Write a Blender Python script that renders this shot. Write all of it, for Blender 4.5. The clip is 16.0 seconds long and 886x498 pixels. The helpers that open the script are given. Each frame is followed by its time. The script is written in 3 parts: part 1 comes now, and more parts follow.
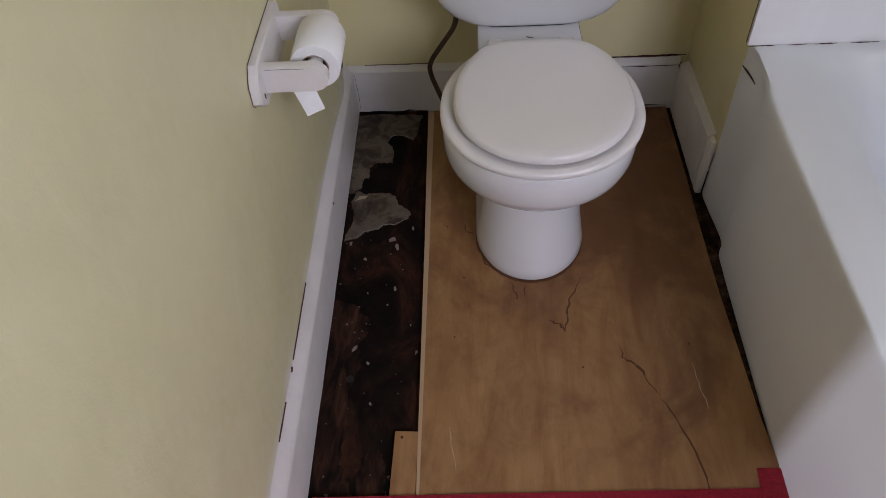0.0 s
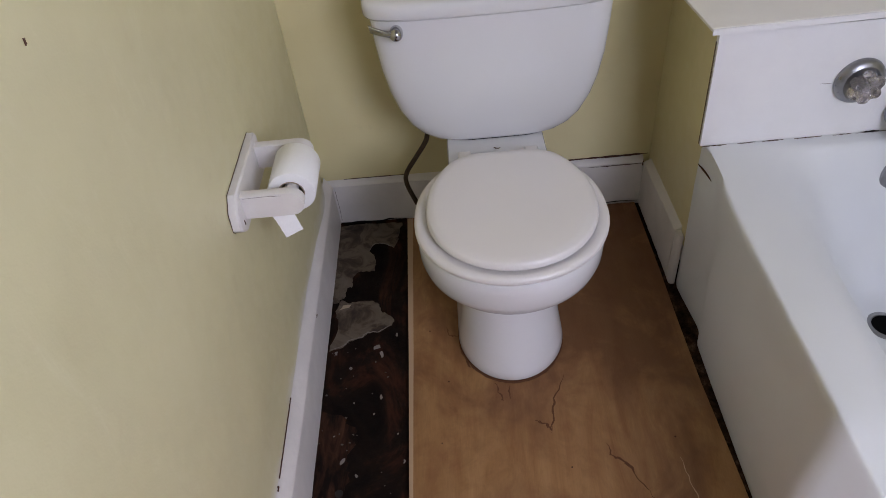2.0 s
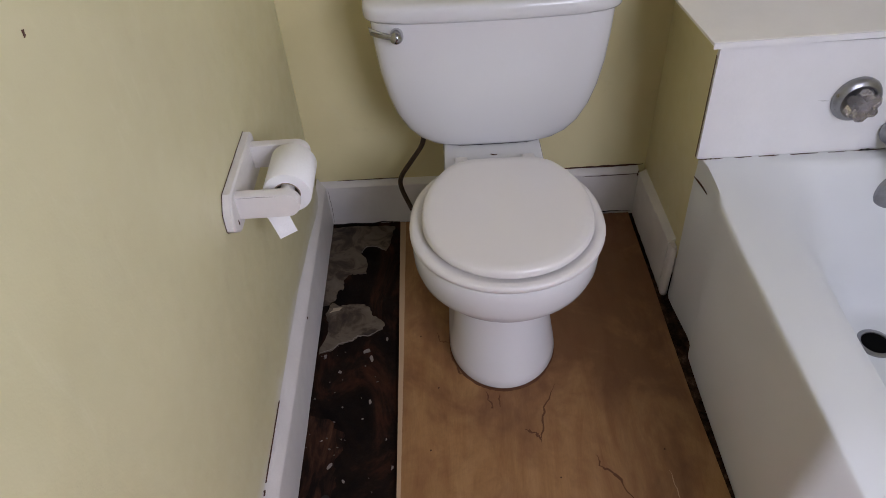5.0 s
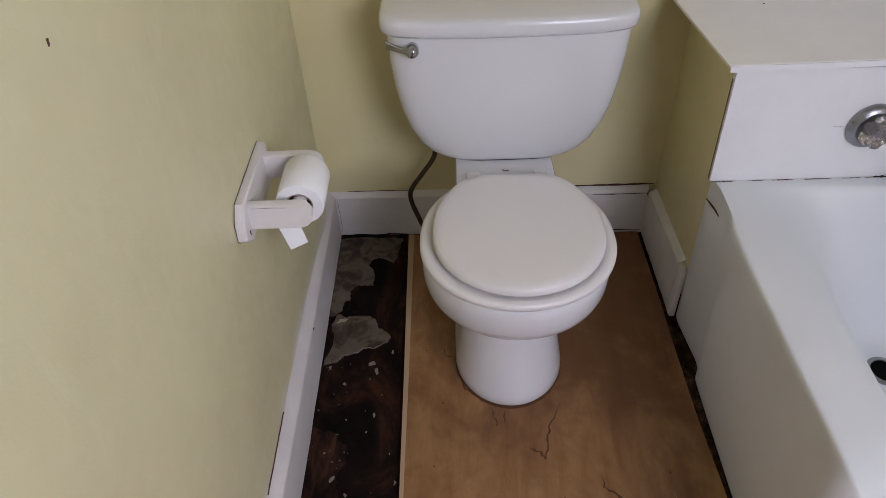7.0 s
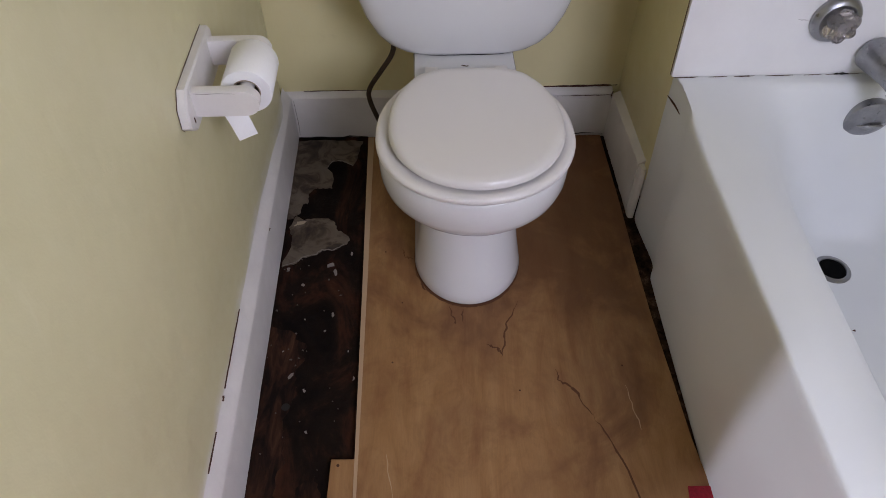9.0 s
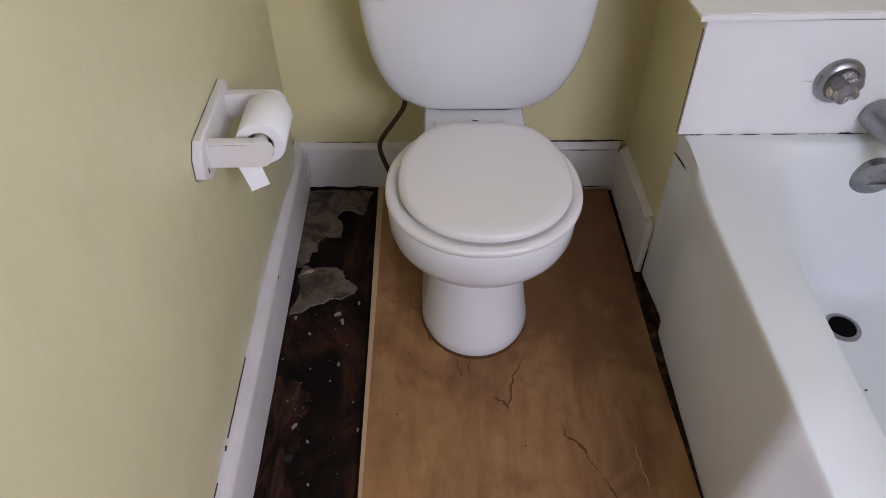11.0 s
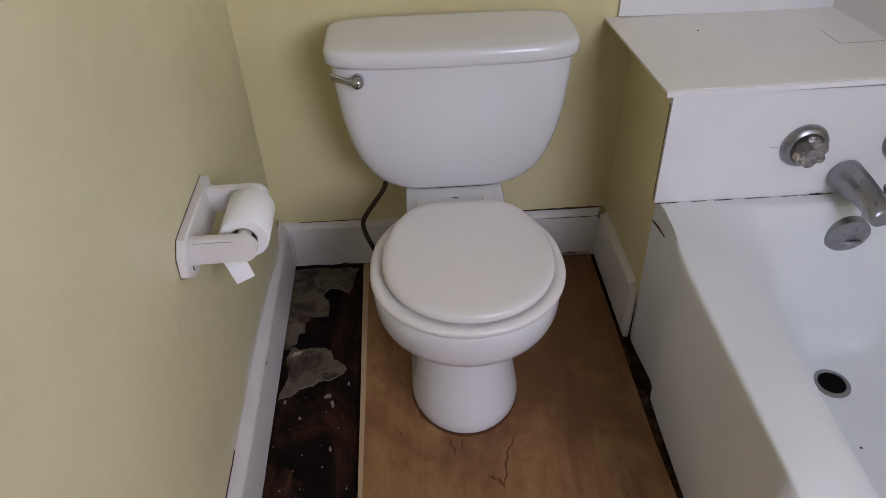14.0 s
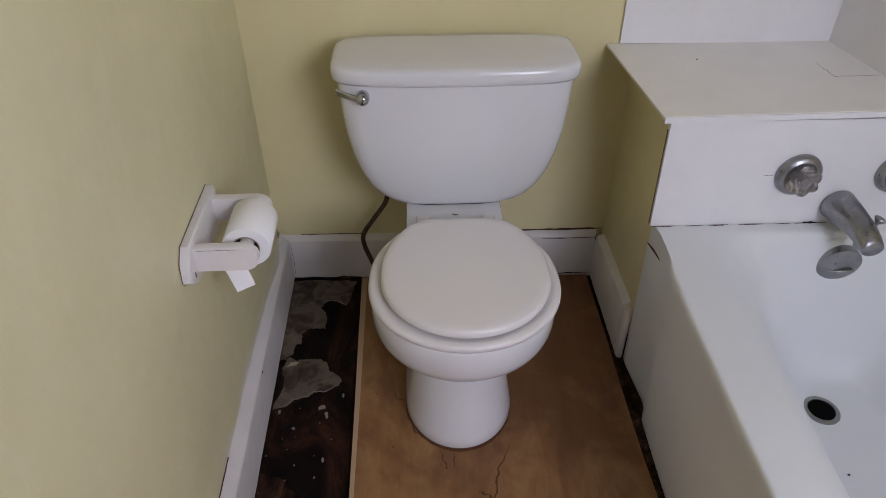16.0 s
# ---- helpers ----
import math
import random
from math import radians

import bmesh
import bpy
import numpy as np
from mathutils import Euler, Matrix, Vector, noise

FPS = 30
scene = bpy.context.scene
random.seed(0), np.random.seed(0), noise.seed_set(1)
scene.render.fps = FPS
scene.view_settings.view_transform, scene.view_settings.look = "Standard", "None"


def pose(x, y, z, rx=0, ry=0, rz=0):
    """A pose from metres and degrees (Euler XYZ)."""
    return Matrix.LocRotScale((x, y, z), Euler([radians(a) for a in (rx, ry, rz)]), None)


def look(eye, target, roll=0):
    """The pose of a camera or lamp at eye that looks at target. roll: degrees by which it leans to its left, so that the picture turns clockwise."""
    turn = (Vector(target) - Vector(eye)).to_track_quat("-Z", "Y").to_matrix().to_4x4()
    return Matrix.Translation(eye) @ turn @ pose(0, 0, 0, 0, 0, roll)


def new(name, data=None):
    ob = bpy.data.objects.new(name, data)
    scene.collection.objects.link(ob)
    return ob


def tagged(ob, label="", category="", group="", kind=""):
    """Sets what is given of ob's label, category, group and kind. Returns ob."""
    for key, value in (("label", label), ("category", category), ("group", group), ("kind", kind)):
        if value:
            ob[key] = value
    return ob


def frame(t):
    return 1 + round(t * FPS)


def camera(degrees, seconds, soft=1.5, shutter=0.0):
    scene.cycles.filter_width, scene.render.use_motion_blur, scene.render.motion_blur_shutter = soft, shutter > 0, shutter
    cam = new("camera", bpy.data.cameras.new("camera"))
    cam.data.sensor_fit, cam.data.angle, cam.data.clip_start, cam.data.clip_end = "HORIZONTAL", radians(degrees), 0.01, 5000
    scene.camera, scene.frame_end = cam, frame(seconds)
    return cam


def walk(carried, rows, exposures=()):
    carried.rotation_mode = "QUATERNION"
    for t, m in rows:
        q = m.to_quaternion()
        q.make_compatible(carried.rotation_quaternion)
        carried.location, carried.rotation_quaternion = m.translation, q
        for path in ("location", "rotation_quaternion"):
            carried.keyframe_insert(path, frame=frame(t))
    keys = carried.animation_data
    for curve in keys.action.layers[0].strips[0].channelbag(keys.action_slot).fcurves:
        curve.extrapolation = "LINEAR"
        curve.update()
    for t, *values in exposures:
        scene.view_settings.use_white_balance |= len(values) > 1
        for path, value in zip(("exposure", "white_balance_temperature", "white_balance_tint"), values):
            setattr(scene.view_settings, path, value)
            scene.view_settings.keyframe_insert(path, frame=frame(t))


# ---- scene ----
cam = camera(66.3, 16.0, soft=0.75)
PATH = [
    (0, (0.376, -1.459, 1.18), (0.235, -0.205, -0.372), -4.9),
    (0.5, (0.385, -1.457, 1.201), (0.232, -0.111, -0.269), -6.2),
    (1, (0.397, -1.452, 1.226), (0.225, -0.018, -0.158), -8.8),
    (1.5, (0.411, -1.458, 1.225), (0.286, -0.008, -0.146), -8.5),
    (2, (0.406, -1.463, 1.224), (0.295, -0.009, -0.144), -6.7),
    (2.5, (0.393, -1.456, 1.226), (0.299, 0.007, -0.134), -3.4),
    (3, (0.39, -1.452, 1.224), (0.325, 0.011, -0.139), -2.9),
    (3.2, (0.395, -1.454, 1.224), (0.329, 0.0, -0.148), -3.1),
    (5.5, (0.39, -1.452, 1.222), (0.316, 0.014, -0.136), -4.1),
    (6, (0.386, -1.448, 1.222), (0.327, 0.026, -0.128), -2.1),
    (6.5, (0.382, -1.446, 1.227), (0.306, 0.036, -0.114), -2.0),
    (7, (0.38, -1.444, 1.226), (0.297, 0.037, -0.115), -2.6),
    (7.5, (0.386, -1.448, 1.228), (0.301, 0.026, -0.122), -3.0),
    (8, (0.395, -1.455, 1.2), (0.358, -0.082, -0.254), -1.9),
    (8.2, (0.399, -1.455, 1.186), (0.387, -0.141, -0.321), -1.0),
    (10.3, (0.403, -1.481, 1.18), (0.395, -0.143, -0.306), 1.0),
    (10.5, (0.402, -1.479, 1.185), (0.38, -0.115, -0.277), 1.1),
    (11, (0.403, -1.463, 1.19), (0.385, -0.044, -0.219), 0.1),
    (11.5, (0.418, -1.477, 1.222), (0.356, 0.019, -0.104), -2.4),
    (12, (0.427, -1.477, 1.222), (0.396, 0.036, -0.085), -2.5),
    (12.5, (0.436, -1.472, 1.234), (0.427, 0.079, -0.029), -3.5),
    (13, (0.436, -1.464, 1.232), (0.454, 0.078, -0.042), -3.3),
    (13.5, (0.421, -1.455, 1.228), (0.434, 0.079, -0.055), -2.3),
    (14, (0.409, -1.441, 1.228), (0.429, 0.09, -0.058), -1.8),
    (14.5, (0.406, -1.435, 1.227), (0.438, 0.093, -0.063), -1.6),
    (15, (0.405, -1.439, 1.227), (0.447, 0.091, -0.06), -0.9),
    (15.5, (0.408, -1.453, 1.229), (0.443, 0.097, -0.033), -0.2),
    (16, (0.408, -1.46, 1.238), (0.435, 0.105, -0.008), 0.2),
]
walk(cam, [(t, look(eye, target, roll)) for t, eye, target, roll in PATH],
     exposures=[(0, -0.31, 6350, 10), (0.5, -0.07, 6150, 10), (1.0, -0.06, 6200, 10), (2.0, -0.10, 6280, 10), (3.0, -0.11, 6330, 10), (7.5, -0.13, 6370, 10), (8.0, -0.19, 6370, 10),
                (10.5, 0.00, 6250, 10), (11.0, -0.02, 6300, 10), (11.5, -0.11, 6370, 10), (12.5, -0.23, 6370, 10), (16.0, -0.26, 6370, 10)])

# ---------------------------------------------------------------- light
world = bpy.data.worlds.new("sky")
scene.world = world
world.use_nodes = True
wn = world.node_tree.nodes
sky = wn.new("ShaderNodeTexSky")
sky.sky_type, sky.sun_disc = "NISHITA", False
sky.sun_elevation, sky.sun_rotation = radians(38), radians(75)
wn["Background"].inputs["Strength"].default_value = 0.1
world.node_tree.links.new(sky.outputs[0], wn["Background"].inputs["Color"])


def area(name, eye, target, width, height, watts, colour):
    data = bpy.data.lights.new(name, "AREA")
    data.shape, data.size, data.size_y, data.energy, data.color = "RECTANGLE", width, height, watts, colour
    ob = new(name, data)
    ob.matrix_world = look(eye, target)
    return ob


area("window_daylight", (1.60, -2.62, 1.76), (0.35, -0.20, 0.75), 1.16, 1.00, 49.5, (0.797, 0.803, 1.0))
area("hall_daylight", (-1.83, -2.38, 1.35), (0.6, -1.5, 0.7), 0.10, 0.95, 44.0, (0.81, 0.81, 1.0))


# ---------------------------------------------------------------- materials
def material(name, colour, rough=0.5, metal=0.0, coat=0.0):
    m = bpy.data.materials.new(name)
    m.use_nodes = True
    b = m.node_tree.nodes["Principled BSDF"]
    b.inputs["Base Color"].default_value = (*colour, 1)
    b.inputs["Roughness"].default_value = rough
    b.inputs["Metallic"].default_value = metal
    b.inputs["Coat Weight"].default_value = coat
    b.inputs["Coat Roughness"].default_value = 0.06
    return m


def coords(m, scale=(1, 1, 1)):
    n, l = m.node_tree.nodes, m.node_tree.links
    geo = n.new("ShaderNodeNewGeometry")
    mp = n.new("ShaderNodeMapping")
    mp.inputs["Scale"].default_value = scale
    l.new(geo.outputs["Position"], mp.inputs["Vector"])
    return mp.outputs["Vector"]


def noise_tex(m, scale, detail=4, rough=0.55, stretch=(1, 1, 1), distortion=0.0):
    n, l = m.node_tree.nodes, m.node_tree.links
    t = n.new("ShaderNodeTexNoise")
    t.inputs["Scale"].default_value, t.inputs["Detail"].default_value = scale, detail
    t.inputs["Roughness"].default_value, t.inputs["Distortion"].default_value = rough, distortion
    l.new(coords(m, stretch), t.inputs["Vector"])
    return t.outputs["Fac"]


def ramp(m, fac, stops):
    n, l = m.node_tree.nodes, m.node_tree.links
    r = n.new("ShaderNodeValToRGB")
    el = r.color_ramp.elements
    el[1].position, el[0].position = stops[-1][0], stops[0][0]
    for p, c in stops[1:-1]:
        el.new(p)
    for e, (p, c) in zip(el, stops):
        e.color = (*c, 1)
    l.new(fac, r.inputs["Fac"])
    return r.outputs["Color"]


def mix(m, fac, a, b, mode="MIX"):
    n, l = m.node_tree.nodes, m.node_tree.links
    x = n.new("ShaderNodeMix")
    x.data_type, x.blend_type = "RGBA", mode
    for sock, v in ((x.inputs[0], fac), (x.inputs[6], a), (x.inputs[7], b)):
        if isinstance(v, (int, float)):
            sock.default_value = v
        elif isinstance(v, tuple):
            sock.default_value = (*v, 1)
        else:
            l.new(v, sock)
    return x.outputs[2]


def finish(m, colour=None, rough=None, bumps=()):
    n, l = m.node_tree.nodes, m.node_tree.links
    b = n["Principled BSDF"]
    if colour is not None:
        l.new(colour, b.inputs["Base Color"])
    if rough is not None:
        l.new(rough, b.inputs["Roughness"])
    normal = None
    for fac, strength, distance in bumps:
        k = n.new("ShaderNodeBump")
        k.inputs["Strength"].default_value, k.inputs["Distance"].default_value = strength, distance
        l.new(fac, k.inputs["Height"])
        if normal is not None:
            l.new(normal, k.inputs["Normal"])
        normal = k.outputs["Normal"]
    if normal is not None:
        l.new(normal, b.inputs["Normal"])
    return m


def grey(v):
    return (v, v, v)


def yellow_paint(name="yellow_wall_paint", pale=(0.665, 0.622, 0.380), deep=(0.590, 0.545, 0.320), smear=False):
    m = material(name, (0.58, 0.55, 0.35), 0.5)
    big = ramp(m, noise_tex(m, 2.6, 5), [(0.3, deep), (0.7, pale)])
    grime = ramp(m, noise_tex(m, 9, 6, 0.7), [(0.60, grey(0)), (0.78, grey(0.35))])
    c = mix(m, grime, big, (0.50, 0.42, 0.23))
    scuffs = ramp(m, noise_tex(m, 16, 7, 0.72, (1, 1.6, 0.5), 0.7), [(0.56, grey(0)), (0.72, grey(0.30))])
    c = mix(m, scuffs, c, (0.70, 0.665, 0.45))
    if smear:      # white trim paint brushed up above the baseboard
        n, l = m.node_tree.nodes, m.node_tree.links
        at, split = n.new("ShaderNodeNewGeometry"), n.new("ShaderNodeSeparateXYZ")
        l.new(at.outputs["Position"], split.inputs[0])
        height = mix(m, 0.10, split.outputs["Z"], noise_tex(m, 11, 5, 0.6, (1, 0.7, 1)))
        c = mix(m, ramp(m, height, [(0.178, grey(0.78)), (0.212, grey(0))]), c, (0.74, 0.725, 0.69))
    return finish(m, c, ramp(m, noise_tex(m, 30, 3), [(0.3, grey(0.32)), (0.7, grey(0.48))]),
                  [(noise_tex(m, 6, 3), 0.32, 0.02), (noise_tex(m, 260, 3), 0.12, 0.002)])


def white_paint(name, base, worn=0.6, shade=0.90):
    m = material(name, base, 0.38)
    dark = tuple(v * shade for v in base)
    c = ramp(m, noise_tex(m, 7, 6, 0.65), [(0.35, dark), (0.62, base)])
    scuff = ramp(m, noise_tex(m, 60, 5, 0.75, (1, 1, 1.6)), [(0.70, grey(0)), (0.80, grey(worn))])
    c = mix(m, scuff, c, (0.40, 0.36, 0.31))
    return finish(m, c, ramp(m, noise_tex(m, 25, 4), [(0.3, grey(0.3)), (0.7, grey(0.5))]),
                  [(noise_tex(m, 90, 4), 0.18, 0.003)])


def plywood():
    m = material("plywood", (0.36, 0.21, 0.10), 0.55)
    figure = ramp(m, noise_tex(m, 3.2, 8, 0.62, (4.2, 0.8, 1), 1.4),
                  [(0.25, (0.210, 0.089, 0.029)), (0.50, (0.320, 0.164, 0.062)), (0.75, (0.394, 0.221, 0.090))])
    pores = ramp(m, noise_tex(m, 30, 6, 0.7, (16, 0.8, 1)), [(0.38, grey(0.86)), (0.60, grey(1.0))])
    c = mix(m, 0.55, figure, pores, "MULTIPLY")
    stain = ramp(m, noise_tex(m, 5.5, 7, 0.7, (1, 0.8, 1), 0.8), [(0.50, grey(0)), (0.76, grey(0.85))])
    c = mix(m, stain, c, (0.150, 0.060, 0.025))
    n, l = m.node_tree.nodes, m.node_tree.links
    # water stain plus painted shade of the back floor, darkest beside the toilet
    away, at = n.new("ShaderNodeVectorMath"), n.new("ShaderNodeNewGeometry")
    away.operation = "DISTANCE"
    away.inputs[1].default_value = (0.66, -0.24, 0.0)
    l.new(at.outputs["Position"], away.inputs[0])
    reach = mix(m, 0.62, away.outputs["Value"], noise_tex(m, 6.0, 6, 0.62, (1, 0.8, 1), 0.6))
    stain_shade = ramp(m, reach, [(0.39, grey(0.78)), (0.54, grey(0))])
    c = mix(m, stain_shade, c, (0.130, 0.050, 0.019))
    blot = ramp(m, noise_tex(m, 15, 6, 0.65, (1, 0.7, 1), 1.2), [(0.50, grey(0)), (0.70, grey(0.42))])
    c = mix(m, blot, c, (0.185, 0.080, 0.030))
    return finish(m, c, ramp(m, noise_tex(m, 14, 5), [(0.3, grey(0.42)), (0.7, grey(0.66))]),
                  [(noise_tex(m, 34, 6, 0.7, (14, 0.8, 1)), 0.16, 0.002)])


def rotten():
    m = material("rotten_subfloor", (0.02, 0.014, 0.01), 0.55)
    c = ramp(m, noise_tex(m, 6.5, 9, 0.66, (1.4, 0.7, 1), 0.9),
             [(0.38, (0.0045, 0.003, 0.0025)), (0.50, (0.011, 0.006, 0.004)), (0.62, (0.040, 0.015, 0.008)), (0.80, (0.090, 0.038, 0.020))])
    specks = ramp(m, noise_tex(m, 75, 5, 0.75), [(0.70, grey(0)), (0.78, grey(0.4))])
    c = mix(m, specks, c, (0.12, 0.085, 0.07))
    return finish(m, c, ramp(m, noise_tex(m, 18, 6), [(0.3, grey(0.55)), (0.65, grey(0.9))]),
                  [(noise_tex(m, 22, 8, 0.7), 0.6, 0.008)])


def felt():
    m = material("old_underlay", (0.26, 0.22, 0.18), 0.7)
    c = ramp(m, noise_tex(m, 17, 7, 0.62, (1, 1, 1), 0.9), [(0.34, (0.022, 0.013, 0.008)), (0.44, (0.052, 0.033, 0.021)), (0.52, (0.105, 0.079, 0.054)), (0.75, (0.150, 0.119, 0.086))])
    return finish(m, c, None, [(noise_tex(m, 60, 6), 0.35, 0.003)])


def porcelain(name, base, rough=0.10):
    m = material(name, base, rough, 0, 0.18)
    c = ramp(m, noise_tex(m, 4, 1), [(0.2, tuple(v * 0.95 for v in base)), (0.8, base)])
    return finish(m, c)


def tub_enamel():
    m = material("tub_enamel", (0.80, 0.82, 0.83), 0.42)
    c = ramp(m, noise_tex(m, 3.5, 2), [(0.2, (0.71, 0.725, 0.735)), (0.8, (0.78, 0.795, 0.805))])
    return finish(m, c)


def metal(name, base, rough):
    m = material(name, base, rough, 1.0)
    c = ramp(m, noise_tex(m, 55, 6, 0.7), [(0.35, tuple(v * 0.84 for v in base)), (0.65, base)])
    return finish(m, c, ramp(m, noise_tex(m, 85, 5, 0.7), [(0.35, grey(rough)), (0.7, grey(rough + 0.25))]), [(noise_tex(m, 120, 4), 0.08, 0.001)])


def fabric(name, a, b):
    m = material(name, a, 0.95)
    c = ramp(m, noise_tex(m, 160, 5, 0.7), [(0.3, a), (0.7, b)])
    return finish(m, c, None, [(noise_tex(m, 330, 3), 0.8, 0.004)])


YELLOW = yellow_paint()
YELLOW_SMEARED = yellow_paint("smeared_yellow_paint", smear=True)
# same yellow paint, deepened and brightened to stand in for bounced light
YELLOW_BOUNCE = yellow_paint("yellow_paint_bounce_tint", (0.750, 0.676, 0.388), (0.678, 0.602, 0.328))
TRIM = white_paint("white_trim_paint", (0.735, 0.700, 0.672), 0.40)
PANEL = white_paint("white_panel_paint", (0.82, 0.808, 0.815), 0.08, 0.955)
SHELF = white_paint("shelf_laminate", (0.87, 0.845, 0.79), 0.08, 0.955)
CEIL = finish(material("ceiling_paint", (0.36, 0.355, 0.35), 0.7))
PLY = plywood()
PLY_EDGE = finish(material("plywood_edge", (0.45, 0.31, 0.19), 0.7))
ROT = rotten()
FELT = felt()
CHINA = porcelain("white_china", (0.735, 0.730, 0.735), 0.16)
SEATP = porcelain("seat_plastic", (0.775, 0.742, 0.724), 0.28)
TUB = tub_enamel()
CHROME = metal("chrome", (0.50, 0.495, 0.50), 0.06)
DULL = metal("dull_chrome", (0.36, 0.36, 0.375), 0.26)
DARK = material("black_gap", (0.010, 0.008, 0.007), 0.9)
GRIT = material("gap_grit", (0.012, 0.009, 0.007), 0.9)
GRIT.node_tree.nodes["Principled BSDF"].inputs["Specular IOR Level"].default_value = 0.05
GRIT = finish(GRIT, ramp(GRIT, noise_tex(GRIT, 45, 6, 0.7), [(0.36, (0.010, 0.006, 0.004)), (0.55, (0.045, 0.025, 0.016)), (0.75, (0.16, 0.105, 0.075))]), None, [(noise_tex(GRIT, 60, 5), 0.7, 0.004)])
ROT.node_tree.nodes["Principled BSDF"].inputs["Specular IOR Level"].default_value = 0.08
BARE = material("reddish_rotten_board", (0.06, 0.025, 0.012), 0.8)
BARE = finish(BARE, ramp(BARE, noise_tex(BARE, 20, 7, 0.65, (2.5, 0.6, 1), 0.8), [(0.40, (0.007, 0.004, 0.003)), (0.56, (0.028, 0.012, 0.007)), (0.78, (0.075, 0.033, 0.018))]), None, [(noise_tex(BARE, 45, 6, 0.7, (3, 0.6, 1)), 0.4, 0.004)])
BARE.node_tree.nodes["Principled BSDF"].inputs["Specular IOR Level"].default_value = 0.1
EDGE = finish(material("brown_board_edge", (0.15, 0.105, 0.07), 0.8))
SPLIT = finish(material("plywood_split", (0.110, 0.043, 0.018), 0.85))
CRACK = finish(material("dark_split", (0.070, 0.026, 0.012), 0.8))
SCAR = finish(material("pale_scratch", (0.44, 0.29, 0.17), 0.6))
HOSE = fabric("brown_hose", (0.036, 0.022, 0.013), (0.085, 0.052, 0.030))
RED = fabric("red_cloth", (0.22, 0.004, 0.016), (0.34, 0.008, 0.026))
PAPER = finish(material("tissue", (0.84, 0.83, 0.82), 0.95))
PAPER = finish(PAPER, None, None, [(noise_tex(PAPER, 220, 3), 0.22, 0.002)])
CARD = material("cardboard", (0.34, 0.27, 0.20), 0.9)
FLAKE = finish(material("paint_flake", (0.20, 0.17, 0.15), 0.8))
GRIT_PALE = finish(material("pale_grit", (0.085, 0.068, 0.058), 0.85))
CREAM = finish(material("cream_crumb", (0.36, 0.29, 0.20), 0.8))
RUBBER = material("black_drain", (0.004, 0.004, 0.004), 0.9)
RUBBER.node_tree.nodes["Principled BSDF"].inputs["Specular IOR Level"].default_value = 0.05
ACRYL = material("clear_acrylic", (0.82, 0.755, 0.745), 0.08)
ACRYL.node_tree.nodes["Principled BSDF"].inputs["Transmission Weight"].default_value = 0.9
ACRYL.node_tree.nodes["Principled BSDF"].inputs["IOR"].default_value = 1.45
GLASS = material("window_glass", (1, 1, 1), 0.02)
GLASS.node_tree.nodes["Principled BSDF"].inputs["Transmission Weight"].default_value = 1.0


# ---------------------------------------------------------------- building helpers
def mesh_of(name, bm, mat, angle=38):
    bmesh.ops.recalc_face_normals(bm, faces=bm.faces)
    me = bpy.data.meshes.new(name)
    bm.to_mesh(me)
    bm.free()
    for p in me.polygons:
        p.use_smooth = True
    me.set_sharp_from_angle(angle=radians(angle))
    me.materials.append(mat)
    return me


def solid(name, bm, mat, label="", category="", group="", kind="", at=None):
    ob = new(name, mesh_of(name, bm, mat))
    if at is not None:
        ob.matrix_basis = at
    return tagged(ob, label, category, group, kind)


def thing(name, at, label, category, group=""):
    ob = new(name)
    ob.matrix_basis = at
    ob.empty_display_size = 0.05
    return tagged(ob, label, category, group)


def part(name, bm, mat, parent, label="", angle=38):
    ob = new(name, mesh_of(name, bm, mat, angle))
    ob.parent = parent
    return tagged(ob, label)


def box(lo, hi, bevel=0.0, seg=2, bm=None):
    bm = bm or bmesh.new()
    made = bmesh.ops.create_cube(bm, size=1)["verts"]
    for v in made:
        v.co = Vector([lo[i] + (v.co[i] + 0.5) * (hi[i] - lo[i]) for i in range(3)])
    if bevel:
        bmesh.ops.bevel(bm, geom=list({e for v in made for e in v.link_edges}), offset=bevel, segments=seg, profile=0.5, affect="EDGES")
    return bm


def loft(loops, start=True, end=True, bm=None):
    bm = bm or bmesh.new()
    rings = [[bm.verts.new(p) for p in loop] for loop in loops]
    n = len(rings[0])
    for a, b in zip(rings, rings[1:]):
        for i in range(n):
            bm.faces.new((a[i], a[(i + 1) % n], b[(i + 1) % n], b[i]))
    if start:
        bm.faces.new(rings[0][::-1])
    if end:
        bm.faces.new(rings[-1])
    return bm


def sheet(outline, z0, z1, soft=0.0, bm=None):
    """A flat plate with the given outline, from z0 up to z1, its upper edge eased by soft."""
    c = Vector((sum(p[0] for p in outline) / len(outline), sum(p[1] for p in outline) / len(outline)))
    ring = lambda z, k: [(p[0] + (c.x - p[0]) * k, p[1] + (c.y - p[1]) * k, z) for p in outline]  # noqa: E731
    loops = [ring(z0, 0), ring(z1 - soft, 0)] if soft else [ring(z0, 0)]
    return loft(loops + [ring(z1, soft * 6)], bm=bm)


def oval(a, b, cx, cy, z, n=48, power=2.0):
    out = []
    for i in range(n):
        t = 2 * math.pi * i / n
        c, s = math.cos(t), math.sin(t)
        out.append((cx + a * math.copysign(abs(c) ** (2 / power), c), cy + b * math.copysign(abs(s) ** (2 / power), s), z))
    return out


def even(points, n):
    """n points at even steps along a closed outline."""
    p = np.array(points + points[:1], float)
    s = np.r_[0, np.cumsum(np.linalg.norm(np.diff(p, axis=0), axis=1))]
    u = np.linspace(0, s[-1], n, endpoint=False)
    return [tuple(float(np.interp(v, s, p[:, k])) for k in range(3)) for v in u]


